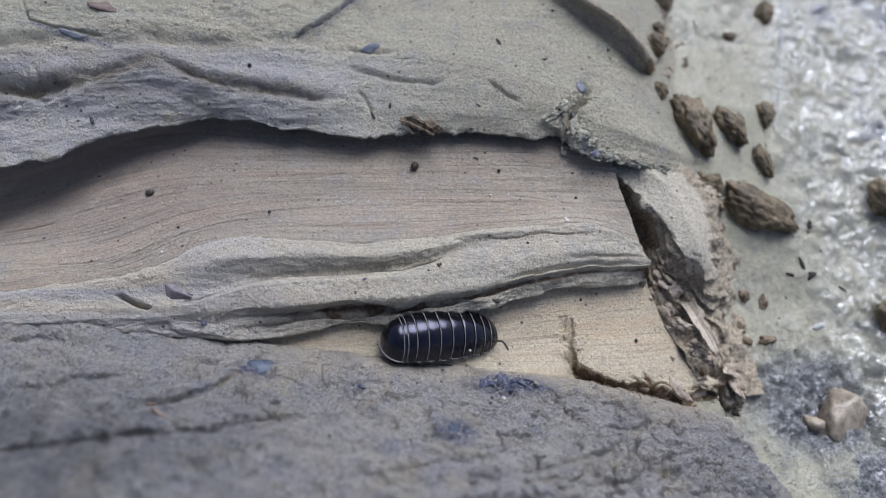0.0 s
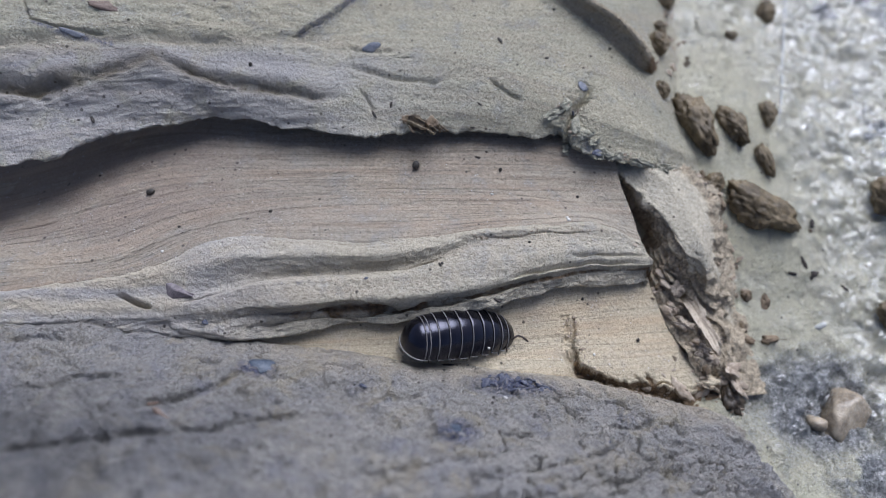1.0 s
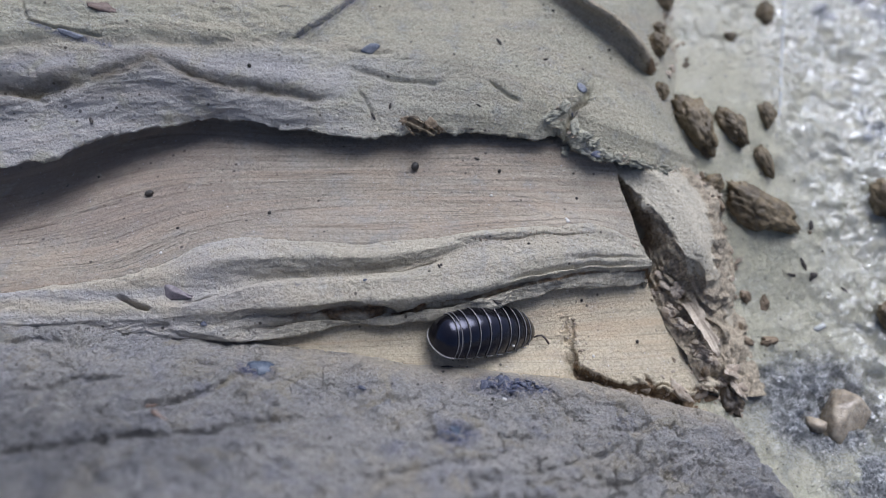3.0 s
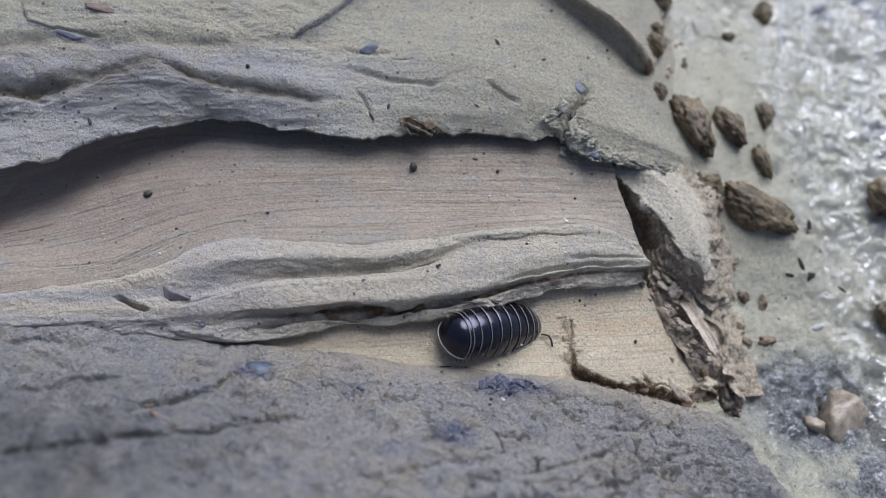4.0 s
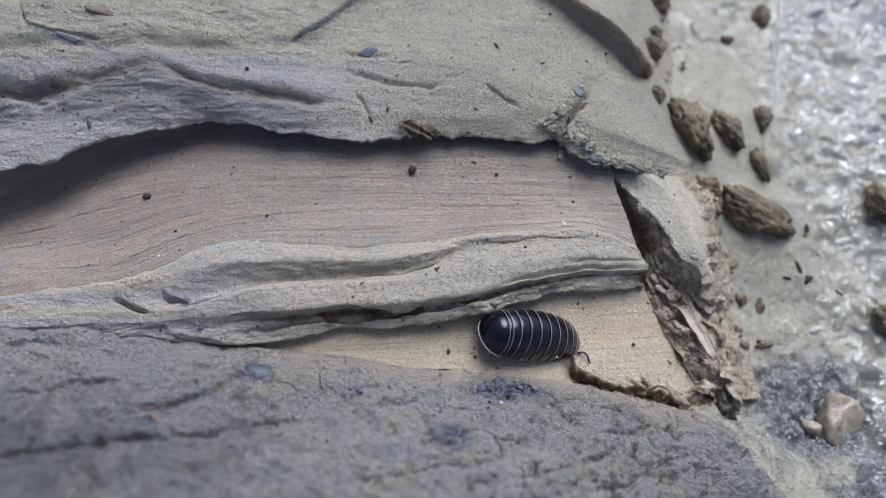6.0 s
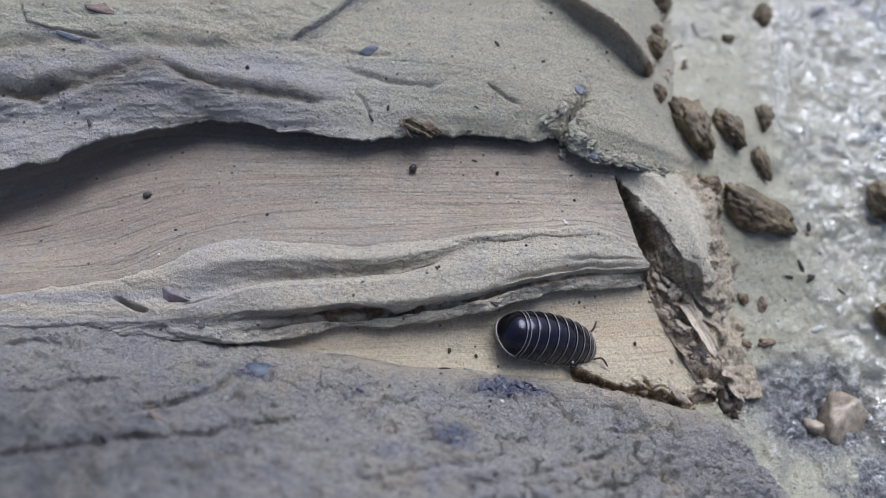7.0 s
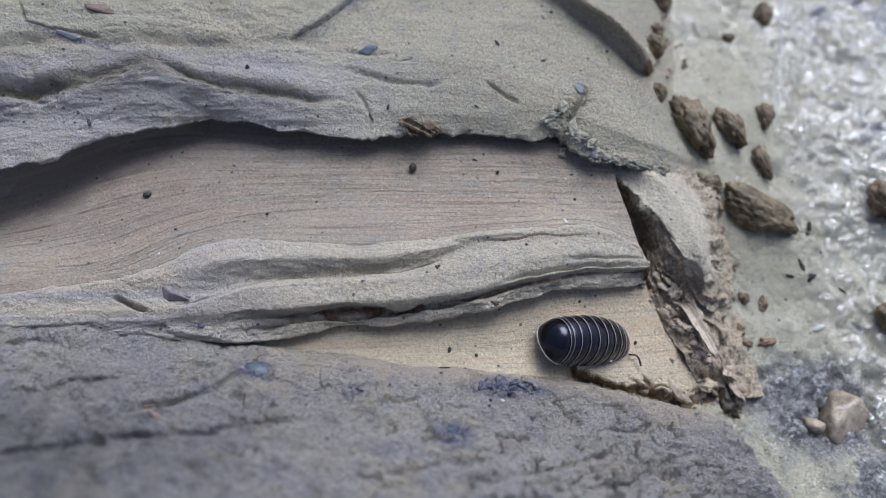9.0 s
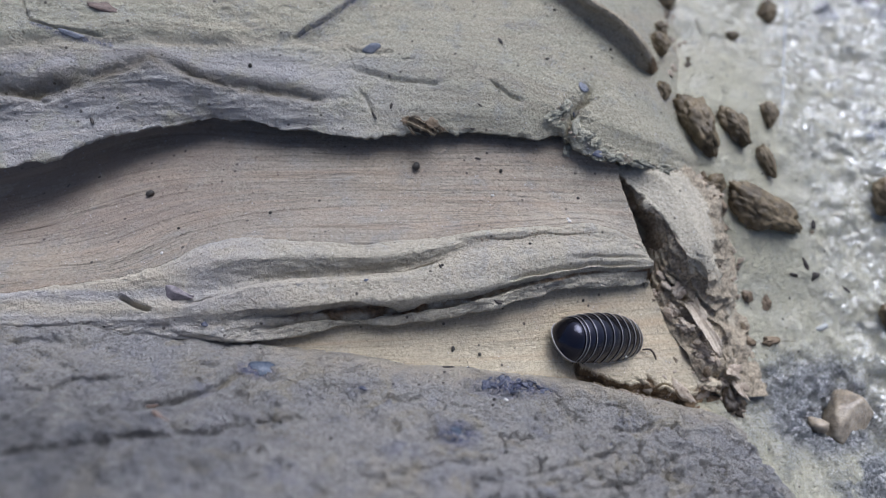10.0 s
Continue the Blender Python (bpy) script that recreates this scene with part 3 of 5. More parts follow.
def ridge():
    edge = [(-64.28, -10.62, -2), (-49, -10.07, -2.2), (-39.67, -9.86, -2.2), (-30.25, -10.07, -2.2), (-23.96, -10.34, -2.2), (-19.59, -10.34, -2.2), (-14.07, -9.18, -2.2), (-10.34, -8.56, -2.2), (-5.29, -8.63, -2.2), (-1.52, -8.06, -2.1), (2.28, -7.27, -2), (6.12, -6.22, -2), (10.11, -4.75, -2.8), (14.22, -3.4, -3.6), (18.57, -2.33, -5.26), (24.72, -0.59, -7.6)]
    g = loft([
        shifted(CREST, 0.6, -0.25),
        shifted(CREST, -0.1, 0.05),
        [(-63.9, -7.98, 0.1), (-48.86, -6.38, 0.2), (-39.7, -5.23, 0.4), (-34.71, -4.45, 0.8), (-30.3, -3.72, 1.3), (-27.13, -3.07, 1.8), (-23.98, -2.57, 2.2), (-19.01, -2.2, 2.3), (-14.02, -2.06, 2.3), (-7.77, -1.93, 2.2), (-1.52, -0.94, 2), (4.23, 0.68, 1.5), (10.81, 1.78, 0.55), (17.8, 3.29, -1.42), (24.21, 2.5, -4.2)],
        [(-63.64, -8.82, 0), (-48.71, -7.41, -0.1), (-39.62, -6.28, 0), (-34.01, -5.83, 0.2), (-28.44, -5.86, 0), (-24.28, -4.4, -0.1), (-19.35, -3.26, -0.1), (-14.28, -2.88, 0), (-7.9, -2.55, 0.2), (-1.53, -1.59, 0.7), (4.23, 0.12, 1.2), (10.79, 1.14, 0.35), (17.76, 2.55, -1.62), (24.67, 1.74, -4.53)],
        [(-63.55, -9.4, -0.2), (-48.54, -8.34, -0.3), (-39.44, -7.36, -0.2), (-33.16, -7.16, 0.1), (-27.45, -7.22, 0.5), (-23.74, -6.21, 1.1), (-19.44, -5.23, 1.5), (-13.88, -4.87, 1.6), (-6.46, -4.45, 1.6), (1, -3.2, 1.4), (7.36, -1.88, 1.09), (14.02, -0.22, -0.28), (19.75, 1.19, -2.34), (25.11, 1.09, -4.76)],
        [(-63.63, -9.89, -0.6), (-48.57, -9.13, -0.8), (-39.38, -8.5, -0.7), (-29.97, -8.34, -0.3), (-23.72, -7.9, 0.2), (-18.7, -7.5, 0.8), (-13.79, -6.83, 1.1), (-8.87, -6.6, 1.2), (-3.95, -6.42, 1.1), (1, -5.48, 0.9), (6.04, -4.36, 0.5), (11.27, -3.01, -0.55), (16.82, -1.21, -2.11), (25.22, 0.7, -5.18)],
        [(-63.95, -10.1, -1.2), (-48.81, -9.49, -1.5), (-39.53, -9.06, -1.4), (-30.14, -8.95, -1.2), (-23.9, -8.5, -1.1), (-18.97, -7.5, -1.2), (-14.03, -6.5, -1.3), (-9.03, -6.1, -1.4), (-4.02, -5.8, -1.4), (1.01, -4.9, -1.3), (6.09, -4.1, -1.1), (11.39, -3.08, -1.67), (17.03, -1.15, -3.34), (25.05, 0.83, -6.44)],
        [(-63.93, -10.32, -1.3), (-48.78, -9.79, -1.6), (-39.49, -9.42, -1.5), (-30.13, -9.33, -1.4), (-23.86, -9.29, -1.2), (-18.9, -8.4, -0.8), (-13.96, -7.7, -0.6), (-9, -7.2, -0.5), (-4.01, -6.95, -0.5), (1.01, -6.05, -0.45), (6.07, -4.95, -0.45), (11.37, -3.54, -1.77), (17, -1.55, -3.44), (24.83, 0.51, -6.57)],
        edge, shifted(edge, 0.8, -0.6), shifted(edge, 4, -1.2),
    ], 620, (6, 14, 18, 16, 34, 22, 12, 20, 6, 10), 1.8)
    g = capped(g, 14, 0.4, 9)
    p = g.reshape(-1, 3)
    s = g.shape[:2]
    brk = smoothstep(619, 624, np.arange(s[1]))[None, :]
    low = smoothstep(0.55, 0.75, np.arange(s[0]) / s[0])[:, None]
    amount = fbm(p, (5, 1.6, 1.6), 4, 100).reshape(s) * (0.26 + 0.36 * low) + fbm(p, (0.9, 0.5, 0.5), 3, 101).reshape(s) * (0.10 + 0.16 * low)
    g = g + normals(g) * (amount + brk * fbm(p, 1.2, 4, 102).reshape(s) * 0.5)[..., None]
    for line, w, k in (
        ([(3.28, 0.56, 1.2), (6.17, 0.79, 1.2), (8.8, 1.12, 0.77), (11.5, 2.06, 0.35), (14.92, 2.41, -0.49), (18.16, 3.18, -1.62)], 0.1, 0.3),
        ([(6.7, -3.99, 0.19), (11.3, -2.58, -0.55), (16.86, -0.76, -2.11), (24.99, 0.77, -5.03)], 0.18, 0.7),
        ([(14.04, -0.66, -0.68), (19.75, 0.67, -2.64), (25.04, 1.62, -4.72)], 0.14, 0.4),
        ([(-20.47, -8.7, -1), (-16.44, -7.93, -0.6), (-13.87, -7.26, 0.3)], 0.35, 0.8),
        ([(-36.4, -5.8, 0), (-35.2, -6.35, 0), (-33.8, -6.95, 0), (-32.0, -7.45, 0)], 0.22, 1.3),
        ([(-14.32, -7.17, -0.6), (-9.03, -6.91, -0.7), (-1.51, -6.36, -0.7), (4.81, -4.91, -0.5)], 0.35, 0.8),
    ):
        g = carve(g, line, w, k)
    g = undercut(g, [(-29.06, -7.03, 0.4), (-26.97, -6.16, 0.6), (-23.02, -4.99, 0.9), (-20.6, -4.04, 1.1), (-16.81, -3.52, 1.2), (-10.55, -3.31, 1.2), (-4.29, -2.66, 1.2), (0.38, -1.51, 1.2)], 0.7, 1.5, 0.5, 12)
    g = undercut(g, [(-21.28, -9.02, -0.6), (-17.54, -8.21, 0), (-13.86, -7.55, 0.2), (-8.93, -7.21, 0.2), (-3.98, -6.73, 0.2), (0.37, -5.96, 0.2), (4.78, -4.98, 0.2), (9.3, -3.66, -0.43)], 0.8, 1.7, 0.75, 14)
    flat_end = smoothstep(-25, -33, g[..., 0])
    across = g[..., 1] - np.interp(g[..., 0], [-64, -49, -40, -30], [-8.3, -7.3, -7.1, -7.2]) + 0.5 * fbm(p, (6, 2, 2), 3, 103).reshape(s)
    stripe = flat_end * np.maximum(np.exp(-(across / 0.75) ** 2), smoothstep(1.6, 2.4, across))
    # groove: brown tint along the recess under the main roll
    groove = 0.4 * np.exp(-((np.arange(s[0]) / s[0] - 0.70) / 0.05) ** 2)[:, None] * smoothstep(-24, -14, g[..., 0])
    return sheet("rolled_ridge", g, CLAY_RIDGE, bank, {"broken": np.maximum(brk, low * 0.2 + groove), "cool": smoothstep(-10, -34, g[..., 0]) * (1 - stripe), "pale": stripe})


ridge()


def channel():
    g = loft([
        [(-25.8, -7.22, -2.4), (-5.5, -4.02, -2.7), (14.88, 1.04, -4.0), (24.76, 3.09, -6.8)],
        [(-24.35, -9.68, -3.2), (-5.42, -7.68, -3.6), (1.05, -6.38, -3.85), (7.71, -4.87, -4.4), (14.71, -3.02, -5.6), (20.7, -1.3, -7.3), (25.56, -0.1, -9.1)],
        [(-22.92, -11, -3.5), (-5.34, -10.39, -4.15), (1.03, -9.84, -4.65), (7.54, -9.09, -5.6), (14.36, -7.85, -7.15), (21.63, -6.36, -9.4), (27.62, -5.14, -11.3)],
        [(-22.71, -12.93, -3.7), (-5.28, -12.99, -4.4), (1.01, -12.98, -4.95), (7.42, -12.71, -6), (14.07, -12.24, -7.6), (21.19, -11.19, -10), (30.71, -9.2, -12.9)],
        [(-22.42, -16, -4.2), (-5.24, -15.62, -5.3), (1.01, -15.37, -6), (7.4, -14.99, -7.1), (14.07, -14.5, -8.9), (21.18, -13.53, -11.3), (33.59, -10.55, -14)],
        [(-22.19, -19.45, -5.2), (-5.2, -19.09, -6.4), (7.33, -18.55, -8.2), (13.94, -18.01, -10), (20.96, -17.28, -12.4), (34.73, -13.68, -15)],
    ], 420, (20, 50, 50, 40, 20), 4.0)
    g = capped(g, 10, 0.6, 5)
    p = g.reshape(-1, 3)
    s = g.shape[:2]
    brk = smoothstep(419, 426, np.arange(s[1]))[None, :]
    g = g + normals(g) * (fbm(p, (10, 3, 3), 4, 110).reshape(s) * 0.14 + brk * fbm(p, 1.1, 4, 111).reshape(s) * 0.5)[..., None]
    # the floor has split: the piece towards the ground stands a little proud of the rest
    x, y = g[..., 0], g[..., 1]
    rag = fbm(p, (1.1, 1.1, 5), 4, 112, 0.6).reshape(s)
    flank = x - np.interp(-y, [4.5, 6.0, 7.0, 8.5, 10.5, 12], [14.3, 14.9, 15.5, 15.1, 15.6, 16.2]) + 0.6 * rag
    foot = y - np.interp(x, [14, 16, 17.5, 19.8, 21.6, 24.5, 27, 29.3, 34], [-10.4, -11.0, -11.7, -12.25, -12.3, -12.2, -12.7, -12.9, -11.4]) + 0.5 * rag
    inside = np.minimum(flank, foot)
    held = smoothstep(-4.8, -8.5, y)
    close = np.exp(-(np.minimum(np.abs(inside), 6) / 3.0) ** 2)
    raised = smoothstep(-0.12, 0.12, inside)
    g[..., 2] += held * close * (0.4 * raised - (1.1 + 1.3 * np.exp(-((x - 17.0) / 1.8) ** 2)) * (1 - raised) * smoothstep(13.5, 15.0, x) * (0.2 + 0.8 * smoothstep(-9.2, -11.0, y)))
    # crumbled clay along the split and at the broken corner
    crumbly = np.exp(-((flank + 0.5) / 1.1) ** 2) * smoothstep(-4.6, -6, y) * smoothstep(-12.6, -11, y)
    corner = smoothstep(1.6, 0.2, foot) * smoothstep(21.5, 24.5, x) * smoothstep(-1.5, 0.2, foot)
    shards = plates(p, 1.1, 113, 1.3).reshape(s)
    g[..., 2] += crumbly * (0.25 * (smoothstep(0.0, 0.35, shards) - 0.7) + 0.75 * fbm(p, (0.55, 0.75, 5), 3, 116).reshape(s))
    slabs = plates(p, 1.7, 114, 1.8).reshape(s)
    g[..., 2] += corner * (1.0 * (smoothstep(0.0, 0.3, slabs) - 0.75) + 0.7 * fbm(p, 1.6, 4, 115).reshape(s) + 0.35)
    # brown on the split's broken wall, plus its shadow painted on the floor below
    wall_and_shade = held * (1 - np.abs(2 * raised - 1)) * smoothstep(-8, -10.5, y) + 0.8 * held * (1 - raised) * smoothstep(-2.3, -0.7, inside) * smoothstep(14.6, 15.6, x) * smoothstep(-9.5, -10.6, y)
    brk = np.maximum(brk, np.clip(np.maximum(wall_and_shade, np.maximum(0.4 * crumbly * smoothstep(0.3, 0.05, shards), 0.8 * corner * smoothstep(0.28, 0.05, slabs))), 0, 1))
    return sheet("channel_floor", g, CLAY_FLOOR, bank, {"broken": brk})


channel()


def mound():
    rear = [(-64.86, -7.87, -1.3), (-49.27, -8.08, -1.6), (-39.81, -8.38, -1.7), (-30.44, -9.14, -2.3), (-21.59, -10.35, -2.8), (-19.08, -10.58, -2.9), (-11.59, -11.1, -3.6), (-5.29, -12.11, -4.1), (2.28, -12.37, -4.8), (7.39, -12.73, -5.6), (14, -12.96, -7.5), (20.99, -13.22, -10.2), (28.06, -14.27, -12.4), (32.99, -15.2, -13.6), (35.92, -16.5, -15)]
    g = loft([
        shifted(rear, 1.0, -4), shifted(rear, 0.5, -0.8), rear,
        [(-59.28, -15.95, 2.5), (-45.43, -15.14, 2), (-28.42, -14.76, 1), (-16.98, -14.49, -0.5), (-5.07, -15.27, -1.8), (7.09, -15.96, -3.4), (16.65, -16.35, -6), (23.4, -16.86, -8.4), (29.69, -17.5, -10.6), (34.81, -18.79, -13), (37.55, -18.62, -16)],
        [(-52.42, -23.59, 8.5), (-40.54, -22.73, 7.4), (-25.8, -21.84, 5.4), (-10.1, -21.65, 3), (3.72, -21.78, 0.6), (15.47, -21.84, -2.2), (23.72, -21.95, -5), (30.64, -22.07, -8), (36.1, -21.99, -12), (39.23, -21.07, -17)],
        [(-45.31, -30.98, 15), (-35.2, -30.66, 13.5), (-22.61, -30.04, 11), (-9.02, -29.36, 7.8), (5.96, -28.88, 4.4), (16.85, -28.53, 1.5), (24.9, -27.8, -2), (31.52, -26.69, -6), (37.92, -25.42, -12), (41.13, -24.36, -18)],
        [(-39.29, -39.89, 19), (-19.51, -39.64, 15.5), (0.7, -39.24, 10), (20.29, -36.61, 4), (34.07, -32.86, -7), (41.95, -30.78, -18)],
        [(-42.56, -53.8, 6), (-20.21, -53.94, 5), (0.69, -54.22, 3), (25.38, -49.32, -4), (41.48, -45.29, -18)],
    ], 860, (8, 8, 44, 64, 84, 40, 20), 3.0)
    p = g.reshape(-1, 3)
    s = g.shape[:2]
    right = smoothstep(0, 28, g[..., 0])
    lumps = fbm(p, (7, 4, 4), 4, 120).reshape(s) * 1.2 + ridged(p, (4, 2.5, 2.5), 4, 121).reshape(s) * (0.35 + 0.5 * right)
    lumps += fbm(p, (1.4, 0.9, 0.9), 4, 122).reshape(s) * (0.5 - 0.22 * right)
    web = smoothstep(0.5, 0.8, ridged(p, (3.4, 1.8, 1.8), 4, 124).reshape(s)) * smoothstep(-0.1, 0.3, fbm(p, 9, 2, 125).reshape(s) + 0.25 * right)
    lumps -= web * (0.35 + 0.6 * right)
    pits = smoothstep(0.22, 0.5, fbm(p, (1.2, 0.75, 0.75), 3, 143).reshape(s)) * smoothstep(-0.25, 0.25, fbm(p, 6, 2, 144).reshape(s) + 0.2 * right)
    lumps -= 0.7 * pits
    # a cracked crust where the mound dries out
    dry = smoothstep(-8, 12, g[..., 0]) * smoothstep(-11, -17, g[..., 1] + 0.35 * fbm(p, 6, 3, 127).reshape(s) * 10)
    dry = np.maximum(dry, 0.35 * smoothstep(0.0, 0.3, fbm(p, 8, 3, 128).reshape(s)))
    crust = plates(p, 2.6, 129, 1.7).reshape(s)
    some = smoothstep(0.0, 0.16, fbm(p, (3.5, 2.2, 2.2), 3, 141).reshape(s))
    lumps -= dry * some * (1 - smoothstep(0.02, 0.13, crust)) * 1.5
    lumps += dry * (np.minimum(crust, 0.5) - 0.25) * 0.5
    lumps -= dry * (1 - smoothstep(0.0, 0.2, plates(p, 1.1, 140, 1.6).reshape(s))) * 0.24 * smoothstep(-0.05, 0.2, fbm(p, 3.0, 3, 142).reshape(s))
    hold = smoothstep(0.03, 0.2, np.arange(s[0]) / s[0])[:, None]
    g = g + normals(g) * (lumps * np.maximum(0.25 + 0.75 * hold, 0.9 * smoothstep(-18, -30, g[..., 0])))[..., None]
    for line, w, k in (
        ([(-46, -27.6), (-38.4, -26.0), (-33.3, -24.9), (-28.4, -23.3), (-21.5, -22.7), (-16.8, -20.9), (-10, -20.4)], 0.4, 0.9),
        ([(-30.17, -20.28, 4.5), (-26.86, -19, 3.6), (-23.47, -17.48, 2.6), (-20.75, -15.07, 1)], 0.4, 1.0),
        ([(-47.49, -11.48, 0), (-44.55, -11.15, 0), (-40.22, -11.48, 0)], 0.5, 1.0),
        ([(-9, -27.2), (-4, -26.6), (0, -25.2), (4, -25.0)], 0.3, 0.4),
        ([(-43.53, -18.28, 4), (-38.95, -17.51, 3.5), (-34.85, -16.62, 3), (-30.63, -16.03, 2.4)], 0.35, 0.7),
        ([(6.22, -26.14, 2.5), (9.52, -25.59, 2), (15.52, -23.31, 0), (19.85, -20.72, -3)], 0.3, 0.7),
        ([(13.22, -27.48, 1.5), (19.26, -25.68, -0.5), (24.43, -22.39, -3.4), (28.02, -21.35, -5)], 0.3, 0.7),
        ([(16.43, -19.51, -3), (20.05, -19.97, -3.5), (23.88, -17.48, -5.5)], 0.3, 0.6),
    ):
        g = carve(g, line, w, k)
    vein = 0
    for (vx, vy), rx, ry in (((7.52, -14.9), 4.4, 1.5), ((1.18, -21.78), 1.8, 1.6), ((-19.75, -14.56), 1.9, 1.1)):
        vein = np.maximum(vein, np.clip(1.5 - np.hypot((g[..., 0] - vx) / rx, (g[..., 1] - vy) / ry), 0, 1))
    # shade painted in: the mound's colour darkens towards its low-x front corner
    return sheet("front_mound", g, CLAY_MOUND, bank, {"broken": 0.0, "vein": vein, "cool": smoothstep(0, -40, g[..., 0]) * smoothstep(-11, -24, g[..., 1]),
                                                     "pale": smoothstep(0.27, 0.1, np.arange(s[0]) / s[0])[:, None] * smoothstep(-30, -12, g[..., 0])})


mound()


def slab():
    g = loft([
        [(20.85, 16.33, -4.07), (21.4, 14.56, -4.13), (23.24, 12.77, -7.82), (25.44, 8.34, -10.58), (26.2, 3.83, -9.8), (26.0, -0.18, -9.7), (28.4, -6, -11.0), (31.7, -12.02, -13.2)],
        [(19.6, 14.35, -1.5), (20.9, 12.25, -1.6), (24.2, 9.1, -2.6), (26.34, 6.3, -3.18), (27.83, 3.79, -3.69), (29.31, 1.37, -4.99), (30.25, 0.07, -8.41), (32.16, -3.39, -10.92), (33.86, -8.7, -12.66), (35.02, -12.53, -14.15)],
        [(25.61, 15.12, -2.46), (25.73, 12.31, -1.51), (28.46, 9.72, -2.69), (29.8, 6.6, -3.01), (30.84, 3.67, -3.5), (31.4, 1.12, -4.55), (32.25, -1.15, -7.57), (34.19, -4.1, -11.06), (35.73, -8.58, -12.98), (36.64, -12.45, -14.4)],
        [(31.98, 16.88, -5.79), (31.2, 13.68, -4.01), (33.73, 10.58, -4.59), (33.98, 6.48, -5.44), (34.05, 3.22, -6.85), (34.78, 0.47, -9.18), (36.19, -2.82, -12.15), (37.55, -8.17, -14), (38.75, -12.03, -15.6)],
        [(38.01, 24.51, -15.51), (37.83, 22.46, -15.52), (40.83, 18.11, -15.73), (41.53, 13.5, -16.8), (41.04, 8.87, -16.8), (40.8, 4.7, -17.3), (41.16, -0.18, -17.8), (41.78, -6.27, -18.8), (42.14, -10.74, -19.3)],
    ], 240, (50, 40, 40, 30), 2.0)
    p = g.reshape(-1, 3)
    s = g.shape[:2]
    t = (np.arange(s[0]) / s[0])[:, None]
    u = (np.arange(s[1]) / s[1])[None, :]
    crumb = np.maximum(smoothstep(0.36, 0.28, t), smoothstep(0.45, 0.62, u))
    crumb = np.maximum(crumb, smoothstep(0.68, 0.8, t) * 0.9)
    bent = p[:, 2] + 0.5 * p[:, 0] + 1.3 * fbm(p, 3.5, 3, 135)
    layer = np.abs(((bent / 1.1) % 1.0) - 0.7).reshape(s)
    flakes = smoothstep(0.0, 0.5, plates(p, 2.4, 134, 0.6).reshape(s))
    g = g + normals(g) * (fbm(p, 2.8, 5, 130).reshape(s) * (0.2 + 0.8 * crumb) + crumb * (0.9 * layer + 0.25 * flakes - 0.4))[..., None]
    # a gully between the broken edge and the ground
    g = carve(g, [(33.3, -9.31, -13), (34.4, -11.86, -14), (35.15, -14.04, -15)], 0.9, 2.4)
    g = carve(g, [(27.54, 1.7, -7), (29.05, 0.38, -9), (30.23, -1.49, -10)], 0.5, 1.2)
    return sheet("broken_slab", g, CLAY_SLAB, bank, {"broken": crumb * (0.75 + 0.5 * fbm(p, 3, 3, 133).reshape(s))})


slab()


# ---- small solid forms ----
def tube(bm, points, radii, sides=7):
    """A closed tube along the points."""
    pts = [Vector(p) for p in points]
    rings = []
    for i, p in enumerate(pts):
        d = (pts[min(i + 1, len(pts) - 1)] - pts[max(i - 1, 0)]).normalized()
        u = d.cross(Vector((0.13, 0.2, 1.0))).normalized()
        v = d.cross(u)
        r = radii[i] if isinstance(radii, (list, tuple)) else radii
        rings.append([bm.verts.new(p + (u * math.cos(a) + v * math.sin(a)) * r)
                      for a in (2 * math.pi * k / sides for k in range(sides))])
    for a, b in zip(rings, rings[1:]):
        for k in range(sides):
            bm.faces.new((a[k], a[(k + 1) % sides], b[(k + 1) % sides], b[k]))
    bm.faces.new(rings[0])
    bm.faces.new(rings[-1])
    bmesh.ops.recalc_face_normals(bm, faces=bm.faces)
    return bm


def skin(bm, rings):
    """Quads between rows of places."""
    rows = [[bm.verts.new(p) for p in ring] for ring in rings]
    for a, b in zip(rows, rows[1:]):
        for k in range(len(a) - 1):
            bm.faces.new((a[k], a[k + 1], b[k + 1], b[k]))
    return bm


# ---- the pill millipede ----
def shell_material():
    m = Nodes("black shell")
    tc = m.tree.nodes.new("ShaderNodeTexCoord")
    own = m.vec("SCALE", tc.outputs["Object"], 1000.0)
    mott = m.noise(1.2, 4, 0.6, own)
    pits = m.noise(9.0, 3, 0.6, own)
    c = m.mix(m.step(mott, 0.4, 0.7), (0.003, 0.003, 0.004), (0.008, 0.007, 0.009))
    r = m.step(pits, 0.3, 0.75, 0.07, 0.13)
    return m.finish(c, r, m.bump(pits, 0.012), Specular_IOR_Level=0.62, Specular_Tint=(0.82, 0.82, 1.0, 1.0))


def plain(name, a, b, scale, rough, relief=0.03, **more):
    m = Nodes(name)
    tc = m.tree.nodes.new("ShaderNodeTexCoord")
    own = m.vec("SCALE", tc.outputs["Object"], 1000.0)
    n = m.noise(scale, 5, 0.65, own)
    f = m.noise(scale * 5, 3, 0.65, own)
    c = m.mix(m.step(n, 0.35, 0.65), a, b)
    c = m.mix(m.step(f, 0.4, 0.7, 0.0, 0.5), c, m.mix(1.0, c, (0.5, 0.5, 0.5), "MULTIPLY"))
    return m.finish(c, m.step(f, 0.3, 0.7, rough - 0.12, rough + 0.1), m.bump(n, relief * 3, 0.8, m.bump(f, relief)), **more)


SHELL = shell_material()
RIM = plain("pale rim", (0.34, 0.32, 0.30), (0.22, 0.20, 0.19), 1.5, 0.45, 0.01)
LIMB = plain("dark limb", (0.03, 0.02, 0.014), (0.055, 0.035, 0.022), 3.0, 0.4, 0.01)
